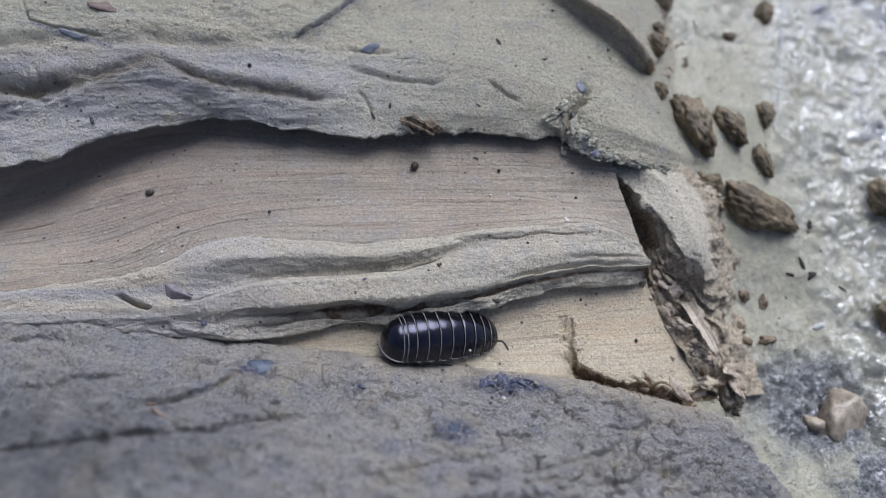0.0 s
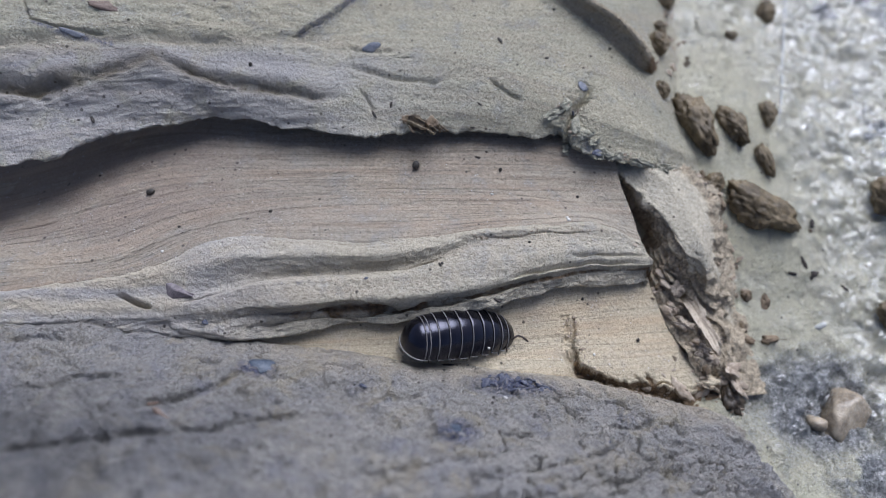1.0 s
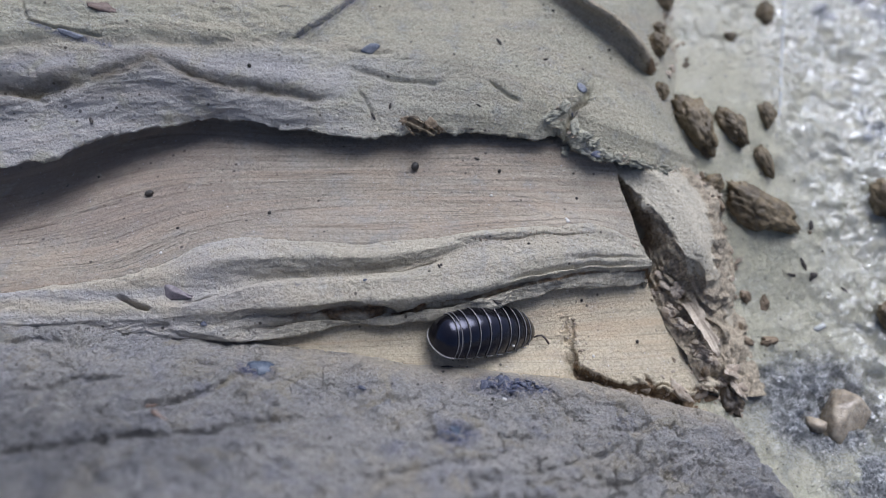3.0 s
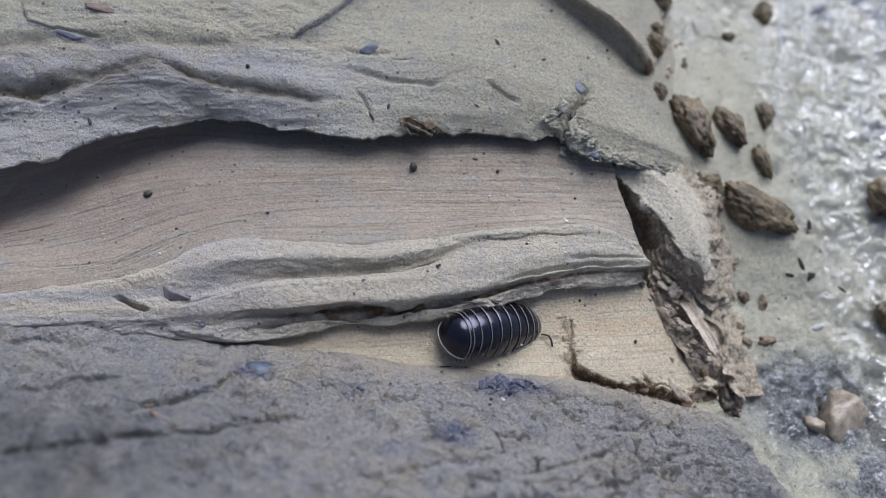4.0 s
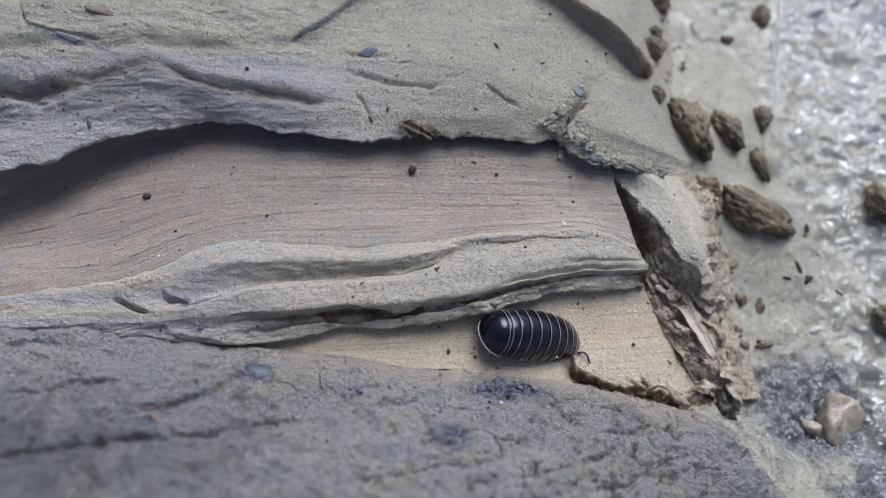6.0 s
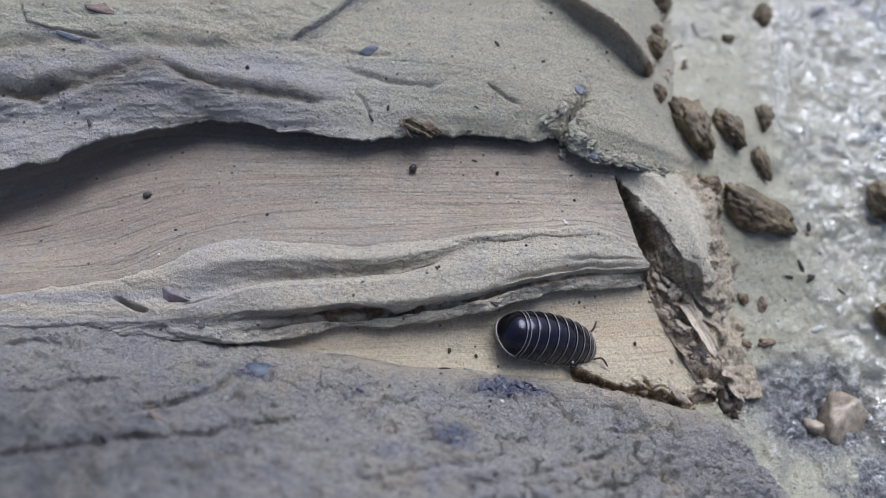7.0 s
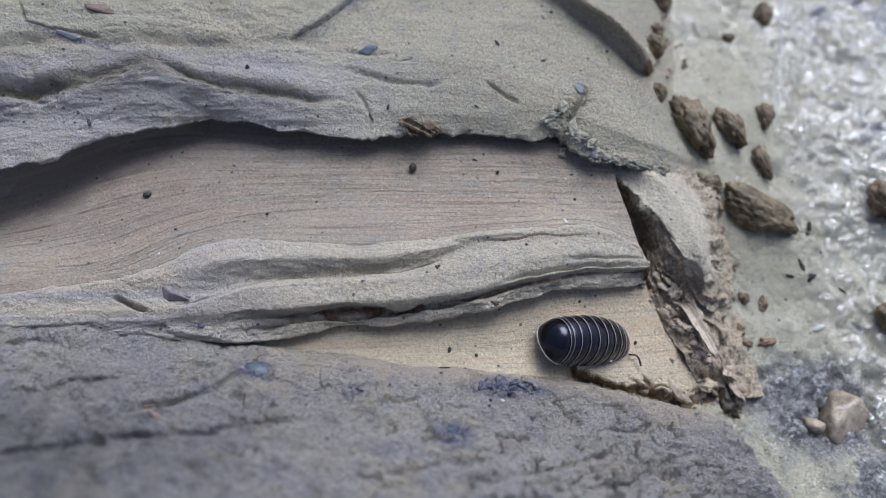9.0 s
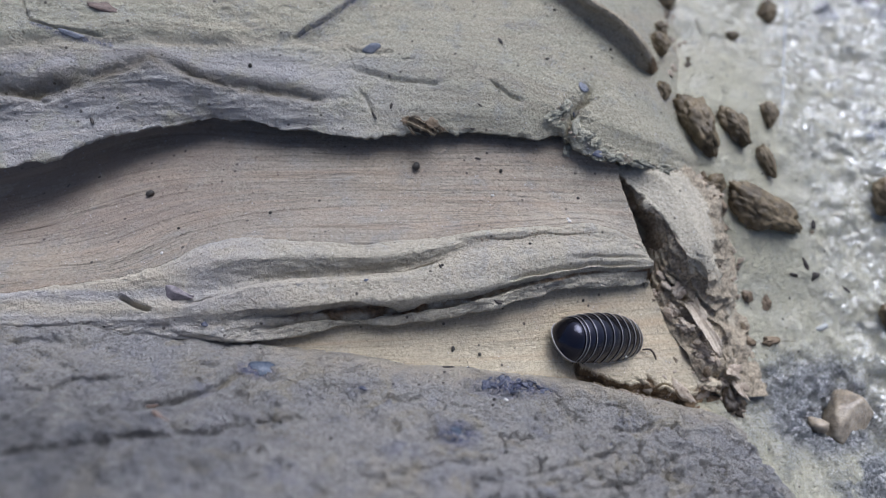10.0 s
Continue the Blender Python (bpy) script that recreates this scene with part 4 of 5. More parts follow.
GRIT = plain("pale grit", (0.75, 0.72, 0.66), (0.6, 0.57, 0.5), 4.0, 0.4, 0.02)

BUG_LINES = [0.95 * v for v in (-4.85, -4.4, -3.4, -2.1, -0.7, 0.75, 2.2, 3.55, 4.8, 5.75)]
ARC = [math.pi * k / 32 for k in range(33)]


def girth(x):
    q = 1 - ((x / 0.95 + 0.5) / 8.2) ** 2
    return 2.9 * q**0.35, 3.9 * q**0.5


def hoop(x, grow=1.0, lift=0.0, w=None, h=None):
    ww, hh = girth(x)
    ww, hh = (w or ww) * grow, (h or hh) * grow
    out = []
    for a in ARC:
        c, s = math.cos(a), max(math.sin(a), 0.0)
        low = math.exp(-(s / 0.25) ** 2)
        out.append((x - 0.12 * low, ww * math.copysign(abs(c) ** 0.87, c), 0.4 + lift + hh * s**0.87))
    return out


def cap(x0, reach, turn, w, h, grow=1.0):
    """One hoop of an end shield, swung by turn from upright (0) to flat on the ground (90 degrees)."""
    out = []
    for a in ARC:
        c, s = math.cos(a), max(math.sin(a), 0.0)
        out.append((x0 + reach * math.sin(turn) * s, w * grow * c,
                    0.4 + h * grow * math.cos(turn) * s**0.9))
    return out


def millipede():
    body = tagged(new("pill_millipede"), "shiny black pill millipede with pale segment rims, crawling on clay", "millipede")
    moving = []
    # rear shield
    w, h = girth(BUG_LINES[0])
    bm = bmesh.new()
    turns = [radians(90) * k / 14 for k in range(15)]
    skin(bm, [hoop(BUG_LINES[0] + 0.35, 0.95)] + [cap(BUG_LINES[0], -2.0, t, w, h, 0.985) for t in turns]
         + [cap(BUG_LINES[0] + 0.15, -1.9, radians(90), w, h, 0.9)])
    rear = part("rear_shield", bm, SHELL, body)
    bm = bmesh.new()
    tube(bm, [Vector(p) + Vector((-0.01, 0, 0.03)) for p in cap(BUG_LINES[0], -2.02, radians(88), w, h, 0.99)], 0.085)
    part("rim", bm, RIM, rear, "pale rear margin")
    moving.append((rear, BUG_LINES[0]))
    # back plates
    for i in range(len(BUG_LINES)):
        x0 = BUG_LINES[i]
        x1 = BUG_LINES[i + 1] if i + 1 < len(BUG_LINES) else 0.95 * 6.45
        bm = bmesh.new()
        steps = 7
        rings = [hoop(x0 + 0.02, 0.94), hoop(x0, 0.99)]
        for k in range(steps + 1):
            u = k / steps
            ring = hoop(x0 + 0.03 + (x1 + 0.3 - x0) * u, 1.0 + 0.006 * math.sin(math.pi * min(u * 1.3, 1)) - 0.022 * u - 0.012 * u**2)
            rings.append([(px, py, pz + 0.3 * (2 * u - 0.75) ** 2 * math.exp(-((pz - 0.4) / 0.5) ** 2)) for px, py, pz in ring])
        skin(bm, rings)
        plate = part("back_plate", bm, SHELL, body)
        edge = [(px, py, pz + 0.16 * math.exp(-((pz - 0.4) / 0.5) ** 2)) for px, py, pz in hoop(x0 + 0.02, 1.006)]
        lower = [(x0 + (x1 - x0) * f, y, z - 0.16 * k) for f, k, (_, y, z) in ((0.6, 0.9, edge[0]), (0.4, 1.0, edge[0]), (0.2, 0.8, edge[0]))]
        upper = [(x0 + (x1 - x0) * f, y, z - 0.16 * k) for f, k, (_, y, z) in ((0.2, 0.8, edge[-1]), (0.4, 1.0, edge[-1]), (0.6, 0.9, edge[-1]))]
        bm = bmesh.new()
        tube(bm, lower + edge + upper, 0.044, 6)
        part("rim", bm, RIM, plate, "thin pale hind edge")
        moving.append((plate, x0))
    # front shield, head
    xf = 0.95 * 6.0
    w, h = girth(xf)
    bm = bmesh.new()
    skin(bm, [hoop(xf - 0.2, 0.93)] + [cap(xf, 0.85, radians(80) * k / 9, w * 0.9, h * 0.95) for k in range(10)])
    front = part("front_shield", bm, SHELL, body)
    moving.append((front, xf))
    bm = bmesh.new()
    bmesh.ops.create_icosphere(bm, subdivisions=3, radius=1.0)
    for v in bm.verts:
        v.co = Vector((5.75 + v.co.x * 0.95, v.co.y * 1.45, 1.35 + v.co.z * 0.95))
    head = part("head", bm, LIMB, body)
    moving.append((head, xf))
    # underside
    bm = bmesh.new()
    bmesh.ops.create_icosphere(bm, subdivisions=3, radius=1.0)
    for v in bm.verts:
        v.co = Vector((v.co.x * 5.9 - 0.2, v.co.y * 2.3, 1.3 + v.co.z * 0.85))
    part("belly", bm, LIMB, body, "dark underside")
    # antennae
    feelers = []
    for side, pts in ((-1, ((0, 0, 0), (0.6, -0.15, 0.25), (1.15, -0.35, 0.32), (1.5, -0.85, 0.15), (1.65, -1.4, -0.1), (1.75, -1.9, -0.35))),
                      (1, ((0, 0, 0), (0.6, 0.2, 0.3), (1.1, 0.5, 0.5), (1.5, 0.9, 0.65), (1.8, 1.4, 0.75), (2.0, 1.8, 0.75)))):
        bm = bmesh.new()
        tube(bm, [[0.75 * v for v in p] for p in pts], [0.1, 0.12, 0.13, 0.12, 0.14, 0.09])
        f = part("antenna", bm, LIMB, body)
        feelers.append((f, (5.85, -1.95 if side < 0 else 1.4, 1.5)))
    # legs
    legs = []
    bm = bmesh.new()
    tube(bm, ((0, 0, 0), (0.05, 0.55, -0.12), (0.1, 1.0, -0.4), (0.12, 1.25, -0.85)), [0.17, 0.16, 0.12, 0.06])
    leg = part("leg", bm, LIMB, body)
    for k in range(10):
        for side in (1, -1):
            x = -4.9 + k * 1.12
            o = leg if not legs else leg.copy()
            if legs:
                scene.collection.objects.link(o)
            legs.append((o, (x, side * girth(x)[0] * 0.52, 0.9), 0 if side > 0 else 180, k + (0.5 if side > 0 else 0)))
    bm = bmesh.new()
    bmesh.ops.create_icosphere(bm, subdivisions=2, radius=0.16)
    for v in bm.verts:
        v.co = v.co * (1 + 0.2 * noise.noise(v.co * 20)) + Vector((2.75, -2.72, 1.35))
    moving.append((part("grit", bm, GRIT, body, "pale grain stuck to the flank"), 2.75))
    return body, moving, feelers, legs


bug, bug_plates, bug_feelers, bug_legs = millipede()


# ---- loose things on the clay ----
CLOD = plain("brown soil", (0.22, 0.16, 0.095), (0.10, 0.07, 0.038), 0.8, 0.62, 0.06)
SOIL = plain("brown soil smeared with clay", (0.07, 0.05, 0.022), (0.20, 0.15, 0.078), 0.42, 0.6, 0.06)
CAVITY_SHADE = plain("cavity shade", (0.022, 0.015, 0.008), (0.07, 0.05, 0.026), 0.6, 0.45, 0.07)
DARK = plain("dark crumb", (0.045, 0.032, 0.022), (0.025, 0.02, 0.017), 2.0, 0.6, 0.03)
BLUE = plain("blue-grey mineral", (0.032, 0.038, 0.07), (0.15, 0.155, 0.185), 1.4, 0.5, 0.05)
PALEBLUE = plain("dull blue mineral", (0.04, 0.055, 0.08), (0.10, 0.118, 0.145), 0.8, 0.5, 0.06)
SLATE = plain("slaty mineral", (0.13, 0.14, 0.165), (0.25, 0.255, 0.275), 0.9, 0.75, 0.06)
PEBBLE = plain("cream pebble", (0.46, 0.385, 0.275), (0.2, 0.16, 0.11), 0.45, 0.25, 0.09)
PURPLE = plain("purple-brown stone", (0.12, 0.10, 0.105), (0.22, 0.19, 0.19), 0.9, 0.6, 0.05)
CRUST = plain("tan crumb", (0.47, 0.395, 0.30), (0.30, 0.235, 0.165), 0.9, 0.75, 0.06)
ROOT = plain("pale root", (0.5, 0.5, 0.46), (0.4, 0.4, 0.36), 0.7, 0.3, 0.02)
CHIP = plain("orange-brown chip", (0.19, 0.135, 0.10), (0.13, 0.09, 0.07), 1.0, 0.6, 0.04)
SEED = plain("black seed", (0.02, 0.017, 0.013), (0.05, 0.04, 0.028), 4.0, 0.5, 0.02)

bpy.context.view_layer.update()
GRAPH = bpy.context.evaluated_depsgraph_get()
bug_hidden = {o.name for o in (bug, *bug.children_recursive)}


def drop(x, y, top=30.0):
    """The height and the slope of the clay under a place, in millimetres."""
    z = top
    for _ in range(6):
        hit, at, n, _, ob, _ = scene.ray_cast(GRAPH, Vector((x, y, z)) * MM, Vector((0, 0, -1)))
        if not hit:
            return -13.0, Vector((0, 0, 1))
        if ob.name not in bug_hidden:
            return at.z / MM, n if n.z > 0 else -n
        z = at.z / MM - 0.01
    return -13.0, Vector((0, 0, 1))


def lump(name, x, y, size, turn, material, label, category, seed, rough=0.28, sink=0.3, tilt=0.0, group="", detail=3, angular=0.0, taper=0.0):
    """A stone, clod or crumb of its own shape, bedded in the clay."""
    bm = bmesh.new()
    bmesh.ops.create_icosphere(bm, subdivisions=detail, radius=1.0)
    rnd = random.Random(seed)
    cuts = [(Vector((rnd.gauss(0, 1), rnd.gauss(0, 1), rnd.gauss(0, 1))).normalized(), rnd.uniform(0.42, 0.8)) for _ in range(13)]
    off = Vector((seed * 3.1, seed * 1.7, seed * 0.9))
    for v in bm.verts:
        d = v.co.normalized()
        k = 1.0 + rough * (noise.fractal(d * 1.6 + off, 0.8, 2.1, 6) + 0.5 * (0.5 - abs(noise.noise(d * 5 + off))) + 0.3 * noise.noise(d * 11 + off))
        for n, lim in cuts:
            over = d.dot(n) * k - lim
            if over > 0:
                k -= over * angular / max(d.dot(n), 0.3)
        v.co = d * k
        v.co.x *= 1 + taper * d.y
    bmesh.ops.scale(bm, vec=[0.5 * s * MM for s in size], verts=bm.verts)
    me = bpy.data.meshes.new(name)
    bm.to_mesh(me)
    bm.free()
    me.polygons.foreach_set("use_smooth", np.ones(len(me.polygons), dtype=bool))
    me.materials.append(material)
    ob = new(name, me)
    z, n = drop(x, y)
    q = Vector((0, 0, 1)).rotation_difference(n).to_matrix().to_4x4()
    ob.matrix_world = (Matrix.Translation(Vector((x, y, z)) * MM) @ q @ pose(0, 0, (0.5 - sink) * size[2] * MM, 0, tilt, turn))
    return tagged(ob, label, category, group)


# clods lying on the wet ground
for k, (x, y, size, turn, tilt) in enumerate((
        (33.83, 21.49, (4.2, 8.6, 4.2), 20, 6), (38.72, 22.2, (3.0, 6.2, 3.2), 24, 6), (41.34, 11.16, (10.0, 5.0, 4.2), -28, 0),
        (43.28, 18.03, (2.0, 4.6, 1.8), 22, 0), (44.39, 25.03, (2.6, 3.6, 2.2), 0, 0), (29.11, 32.93, (2.6, 3.4, 2.8), 10, 0),
        (31.82, 43.5, (3.6, 3.0, 2.6), 0, 0), (49.14, 45.91, (3.8, 3.0, 2.4), 30, 0), (42.04, 39.39, (1.8, 1.4, 1.2), 0, 0),
        (28.81, 25.01, (2.0, 2.6, 1.6), 0, 0), (59.72, 13.65, (4.0, 7.0, 4.0), 0, 0), (35.21, 13.94, (3.4, 2.6, 2.6), 30, 0),
        (57.76, -1.73, (3.0, 4.5, 3.0), 0, 0), (30.01, 36.55, (1.8, 2.4, 1.8), 20, 0))):
    lump("soil_clod", x, y, size, turn, SOIL, "rough brown soil clod lying on wet clay", "soil clod", 20 + k, 0.34, 0.36, tilt, "clods on the wet clay", 5, 0.1, 0.35)

lump("pebble", 49.5, -13.0, (8.6, 9.4, 7.0), -35, PEBBLE, "wet cream pebble in a muddy hollow", "pebble", 61, 0.26, 0.36, 8, "pebbles", 4, 0.9)
lump("pebble", 45.93, -15.23, (3.6, 2.8, 2.6), 10, PEBBLE, "small wet tan pebble beside a larger one", "pebble", 52, 0.45, 0.36, 0, "pebbles", 3, 0.8)
lump("pebble", 48.89, -2.87, (2.4, 1.1, 0.9), 15, ROOT, "small white chip on wet clay", "pebble", 53, 0.2, 0.3, 0, "pebbles", 3, 0.8)

# dark bits on the wet ground
for k, (x, y, size, turn) in enumerate((
        (47.44, 5.06, (0.9, 2.4, 0.8), 15), (48.63, 3.68, (1.9, 0.9, 0.7), 0), (52.67, 1.87, (1.8, 0.7, 0.6), -40), (45.89, 3.55, (1.0, 0.8, 0.6), 0),
        (49.02, 10.05, (0.9, 1.4, 0.7), 0), (41.9, 0.2, (1.4, 2.4, 0.8), 20), (39.3, 1.1, (2.4, 1.5, 1.0), -30), (41.99, -4.68, (3.8, 1.8, 1.3), 10),
        (39.0, -5.0, (3.0, 1.6, 1.2), 0), (38.31, -3.32, (1.0, 1.4, 0.6), 40), (48.79, 9.31, (0.8, 0.9, 0.6), 0), (35.82, 10.5, (1.4, 2.0, 1.2), 0),
        (34.12, 15.29, (1.2, 1.6, 1.0), 0))):
    lump("crumb", x, y, size, turn, CLOD if k > 4 else DARK, "small dark crumb on wet clay", "crumb", 70 + k, 1.5, 0.5, 0, "crumbs on the wet clay", 4, 0.8)

# blue mineral flecks bedded in the grey mound and the ledge
for k, (x, y, size, turn, s) in enumerate((
        (-19.7, -14.0, (4.4, 2.8, 1.4), 14, 0.6), (1.2, -21.5, (2.4, 2.0, 0.9), 0, 0.5), (11.43, -14.85, (1.4, 0.6, 0.5), -20, 0.3),
        (-9.2, 25.7, (4.4, 1.9, 1.0), 4, 0.55), (-43.6, 22.9, (4.6, 1.0, 0.6), -8, 0.6), (-26.24, -8.83, (0.9, 0.9, 0.6), 0, 0.3),
        (15.7, 17.14, (1.6, 1.0, 0.6), 0, 0.5), (18.24, 12.27, (1.9, 1.0, 0.6), 20, 0.45), (17.1, 20.59, (2.4, 1.5, 0.5), 30, 0.8),
        (-8.55, -16.5, (1.1, 0.8, 0.5), 0, 0.3), (-8.63, -4.74, (0.7, 0.5, 0.3), 0, 0.3))):
    lump("mineral_fleck", x, y, size, turn, SLATE if k in (3, 4, 8) else PALEBLUE if k < 2 else BLUE, "blue-grey mineral fleck bedded in clay", "mineral fleck", 100 + k, 0.5, s, 0, "blue mineral flecks", 3, 1.0)

rnd = random.Random(12)
cx, cy = 7.51, -14.77
for k in range(34):
    a, r = rnd.uniform(0, 6.28), rnd.uniform(0, 1) ** 0.6
    n = rnd.uniform(0.7, 2.1)
    lump("mineral_fleck", cx + 4.0 * r * math.cos(a), cy + 1.2 * r * math.sin(a) - 0.12 * r * math.cos(a), (n, n * rnd.uniform(0.3, 0.7), n * 0.3), rnd.uniform(0, 180), BLUE,
         "thin dark blue mineral shard bedded in the mound crest", "mineral fleck", 400 + k, 0.6, 0.3, rnd.uniform(-35, 35), "blue mineral flecks", 3, 1.0)

lump("stone", -29.3, -5.7, (1.9, 4.0, 1.7), 72, PURPLE, "small wedge-shaped purple-grey stone bedded in the clay ridge", "stone", 139, 0.25, 0.55, 0, "", 4, 1.0, 0.7)
lump("wood_chip", -40.7, 26.7, (4.2, 1.3, 0.8), -6, CHIP, "orange-brown wood chip stuck on the clay ledge", "wood chip", 132, 0.75, 0.5, 0, "", 3, 0.5)

lump("wood_chip", -26.88, -21.15, (2.6, 0.7, 0.5), -35, CHIP, "small orange chip bedded in the grey mound", "wood chip", 133, 0.6, 0.7, 0, "", 3, 0.5)
lump("wood_chip", -28.71, -19.47, (1.6, 0.7, 0.5), 10, CHIP, "small rust-brown chip in a crack of the mound", "wood chip", 134, 0.6, 0.65, 0, "", 3, 0.5)

# pellets and seeds
for k, (x, y, size, turn) in enumerate((
        (-3.45, 11.3, (1.05, 1.2, 1.0), 0), (-35.16, 7.85, (1.1, 0.85, 0.8), 20), (6.77, 10.91, (0.5, 0.5, 0.45), 0), (-20.28, 4.57, (0.45, 0.4, 0.4), 0),
        (-23.47, 21.9, (0.55, 0.6, 0.5), 0), (0.89, -10.22, (0.42, 0.75, 0.4), -8), (3.91, -10.66, (0.45, 0.42, 0.4), 0), (16.41, -3.34, (0.35, 0.4, 0.3), 0),
        (21.16, 27.32, (0.4, 0.4, 0.35), 0), (-42.62, 11.43, (0.45, 0.3, 0.3), 0), (14.2, 32.44, (0.45, 0.4, 0.3), 0), (-30.78, 2.78, (0.4, 0.3, 0.3), 0),
        (23.38, -7.06, (0.4, 0.55, 0.4), 0), (16.07, 7.89, (0.4, 0.4, 0.3), 0), (9.68, 0.43, (0.4, 0.3, 0.3), 0), (-0.25, -2.83, (0.35, 0.5, 0.3), 0))):
    lump("pellet", x, y, size, turn, SEED, "tiny dark round pellet lying on the clay", "pellet", 150 + k, 0.18, 0.12, 0, "dark pellets on the clay", 3, 0.2)

for k, (x, y, size, turn) in enumerate((
        (6.99, 26.82, (0.4, 1.3, 0.35), 28), (4.26, 17.6, (0.8, 0.25, 0.2), -30), (-6.43, 17.53, (0.35, 1.0, 0.3), -10), (-8.44, 16.4, (0.4, 1.3, 0.3), 25),
        (4.05, 12.51, (0.9, 0.3, 0.25), -18), (5.93, -6.04, (1.2, 0.35, 0.3), -20), (12.72, 24.22, (0.7, 0.35, 0.3), 20), (-41.52, 14.49, (0.5, 1.1, 0.3), 25),
        (3.41, 15.26, (0.8, 0.25, 0.2), 0), (-0.5, -2.97, (0.3, 0.8, 0.25), 25), (0.38, -12.48, (1.6, 0.3, 0.2), 4), (7.13, 0.89, (0.9, 0.3, 0.25), 5))):
    lump("splinter", x, y, size, turn, DARK, "thin dark plant splinter lying on the clay", "splinter", 190 + k, 0.2, 0.15, 0, "dark splinters", 2, 0.3)

for k, (x, y) in enumerate(((5.67, 7.31), (14.58, 4.05), (14.47, 4.36), (-31.89, -0.85), (17.51, -9.71), (6.44, -17))):
    lump("quartz_grain", x, y, (0.55, 0.45, 0.35), 30 * k, GRIT, "tiny white quartz grain on the clay", "quartz grain", 220 + k, 0.2, 0.25, 0, "white quartz grains", 2, 0.6)


def flake(x, y, size, turn, tilt, curl, material, label, seed, group, lift=0.0):
    """A thin torn sheet of clay with a ragged outline, bent by curl, stuck in at one edge."""
    rnd = random.Random(seed)
    off = Vector((seed * 2.3, seed * 1.1, 0))
    bm = bmesh.new()
    rings, n = 8, 40
    top, low = [], []
    for r in range(1, rings + 1):
        a_row, b_row = [], []
        for k in range(n):
            a = 2 * math.pi * k / n
            d = Vector((math.cos(a), math.sin(a), 0))
            e = (1 + 0.55 * noise.fractal(d * 1.5 + off, 0.6, 2.2, 5)) * r / rings
            u, v = d.x * e, d.y * e
            h = curl * u * u + 0.25 * noise.noise(Vector((u * 1.7, v * 1.7, seed))) + 0.16 * noise.fractal(Vector((u * 4.5, v * 4.5, seed + 3)), 0.7, 2.1, 3)
            th = size[2] * (1 - 0.75 * (r / rings) ** 3) * (1 + 0.5 * noise.noise(Vector((u * 4, v * 4, seed + 9))))
            px, py = 0.5 * size[0] * u, 0.5 * size[1] * v
            a_row.append(bm.verts.new((px, py, 0.5 * size[0] * h + 0.5 * th)))
            b_row.append(bm.verts.new((px, py, 0.5 * size[0] * h - 0.5 * th)))
        top.append(a_row)
        low.append(b_row)
    for rows, flip in ((top, False), (low, True)):
        for a_row, b_row in zip(rows, rows[1:]):
            for k in range(n):
                f = (a_row[k], b_row[k], b_row[(k + 1) % n], a_row[(k + 1) % n])
                bm.faces.new(f[::-1] if flip else f)
        bm.faces.new(rows[0] if not flip else rows[0][::-1])
    for k in range(n):
        bm.faces.new((top[-1][k], low[-1][k], low[-1][(k + 1) % n], top[-1][(k + 1) % n]))
    bmesh.ops.scale(bm, vec=(MM, MM, MM), verts=bm.verts)
    me = bpy.data.meshes.new("clay_flake")
    bm.to_mesh(me)
    bm.free()
    me.polygons.foreach_set("use_smooth", np.ones(len(me.polygons), dtype=bool))
    me.materials.append(material)
    ob = new("clay_flake", me)
    z, _ = drop(x, y)
    ob.matrix_world = pose(x * MM, y * MM, (z + lift) * MM, tilt, rnd.uniform(-12, 12), turn)
    return tagged(ob, label, "clay flake", group)


# flakes prised up at the break in the ledge
FLAKE = plain("grey clay flake", (0.42, 0.395, 0.29), (0.27, 0.26, 0.2), 0.9, 0.8, 0.09)
for k, (x, y, size, turn, tilt, curl) in enumerate((
        (14.83, 17.43, (2.0, 1.3, 0.3), 60, 30, -0.3), (13.03, 16.28, (2.4, 1.2, 0.25), 20, 25, 0.3),
        (15.95, 15.03, (1.4, 2.2, 0.3), 10, 20, -0.4), (16.77, 14.05, (2.2, 1.5, 0.35), -20, 30, 0.4), (15.05, 13.79, (1.6, 1.2, 0.3), 70, 35, 0.3),
        (18.8, 12.44, (3.0, 1.5, 0.35), -20, 20, -0.4),
        (20.59, 12.22, (1.8, 1.1, 0.3), -10, 30, 0.2), (23.58, 12.18, (3.4, 1.2, 0.4), -12, 22, -0.2), (27.27, 12.78, (2.6, 1.4, 0.5), -10, 25, 0.3),
        (18.1, 13.34, (1.6, 1.0, 0.3), 30, 30, 0.3))):
    flake(x, y, size, turn, tilt, curl, FLAKE, "thin ragged grey clay flake at the break in the ledge", 300 + k, "flakes at the ledge break", 0.12)


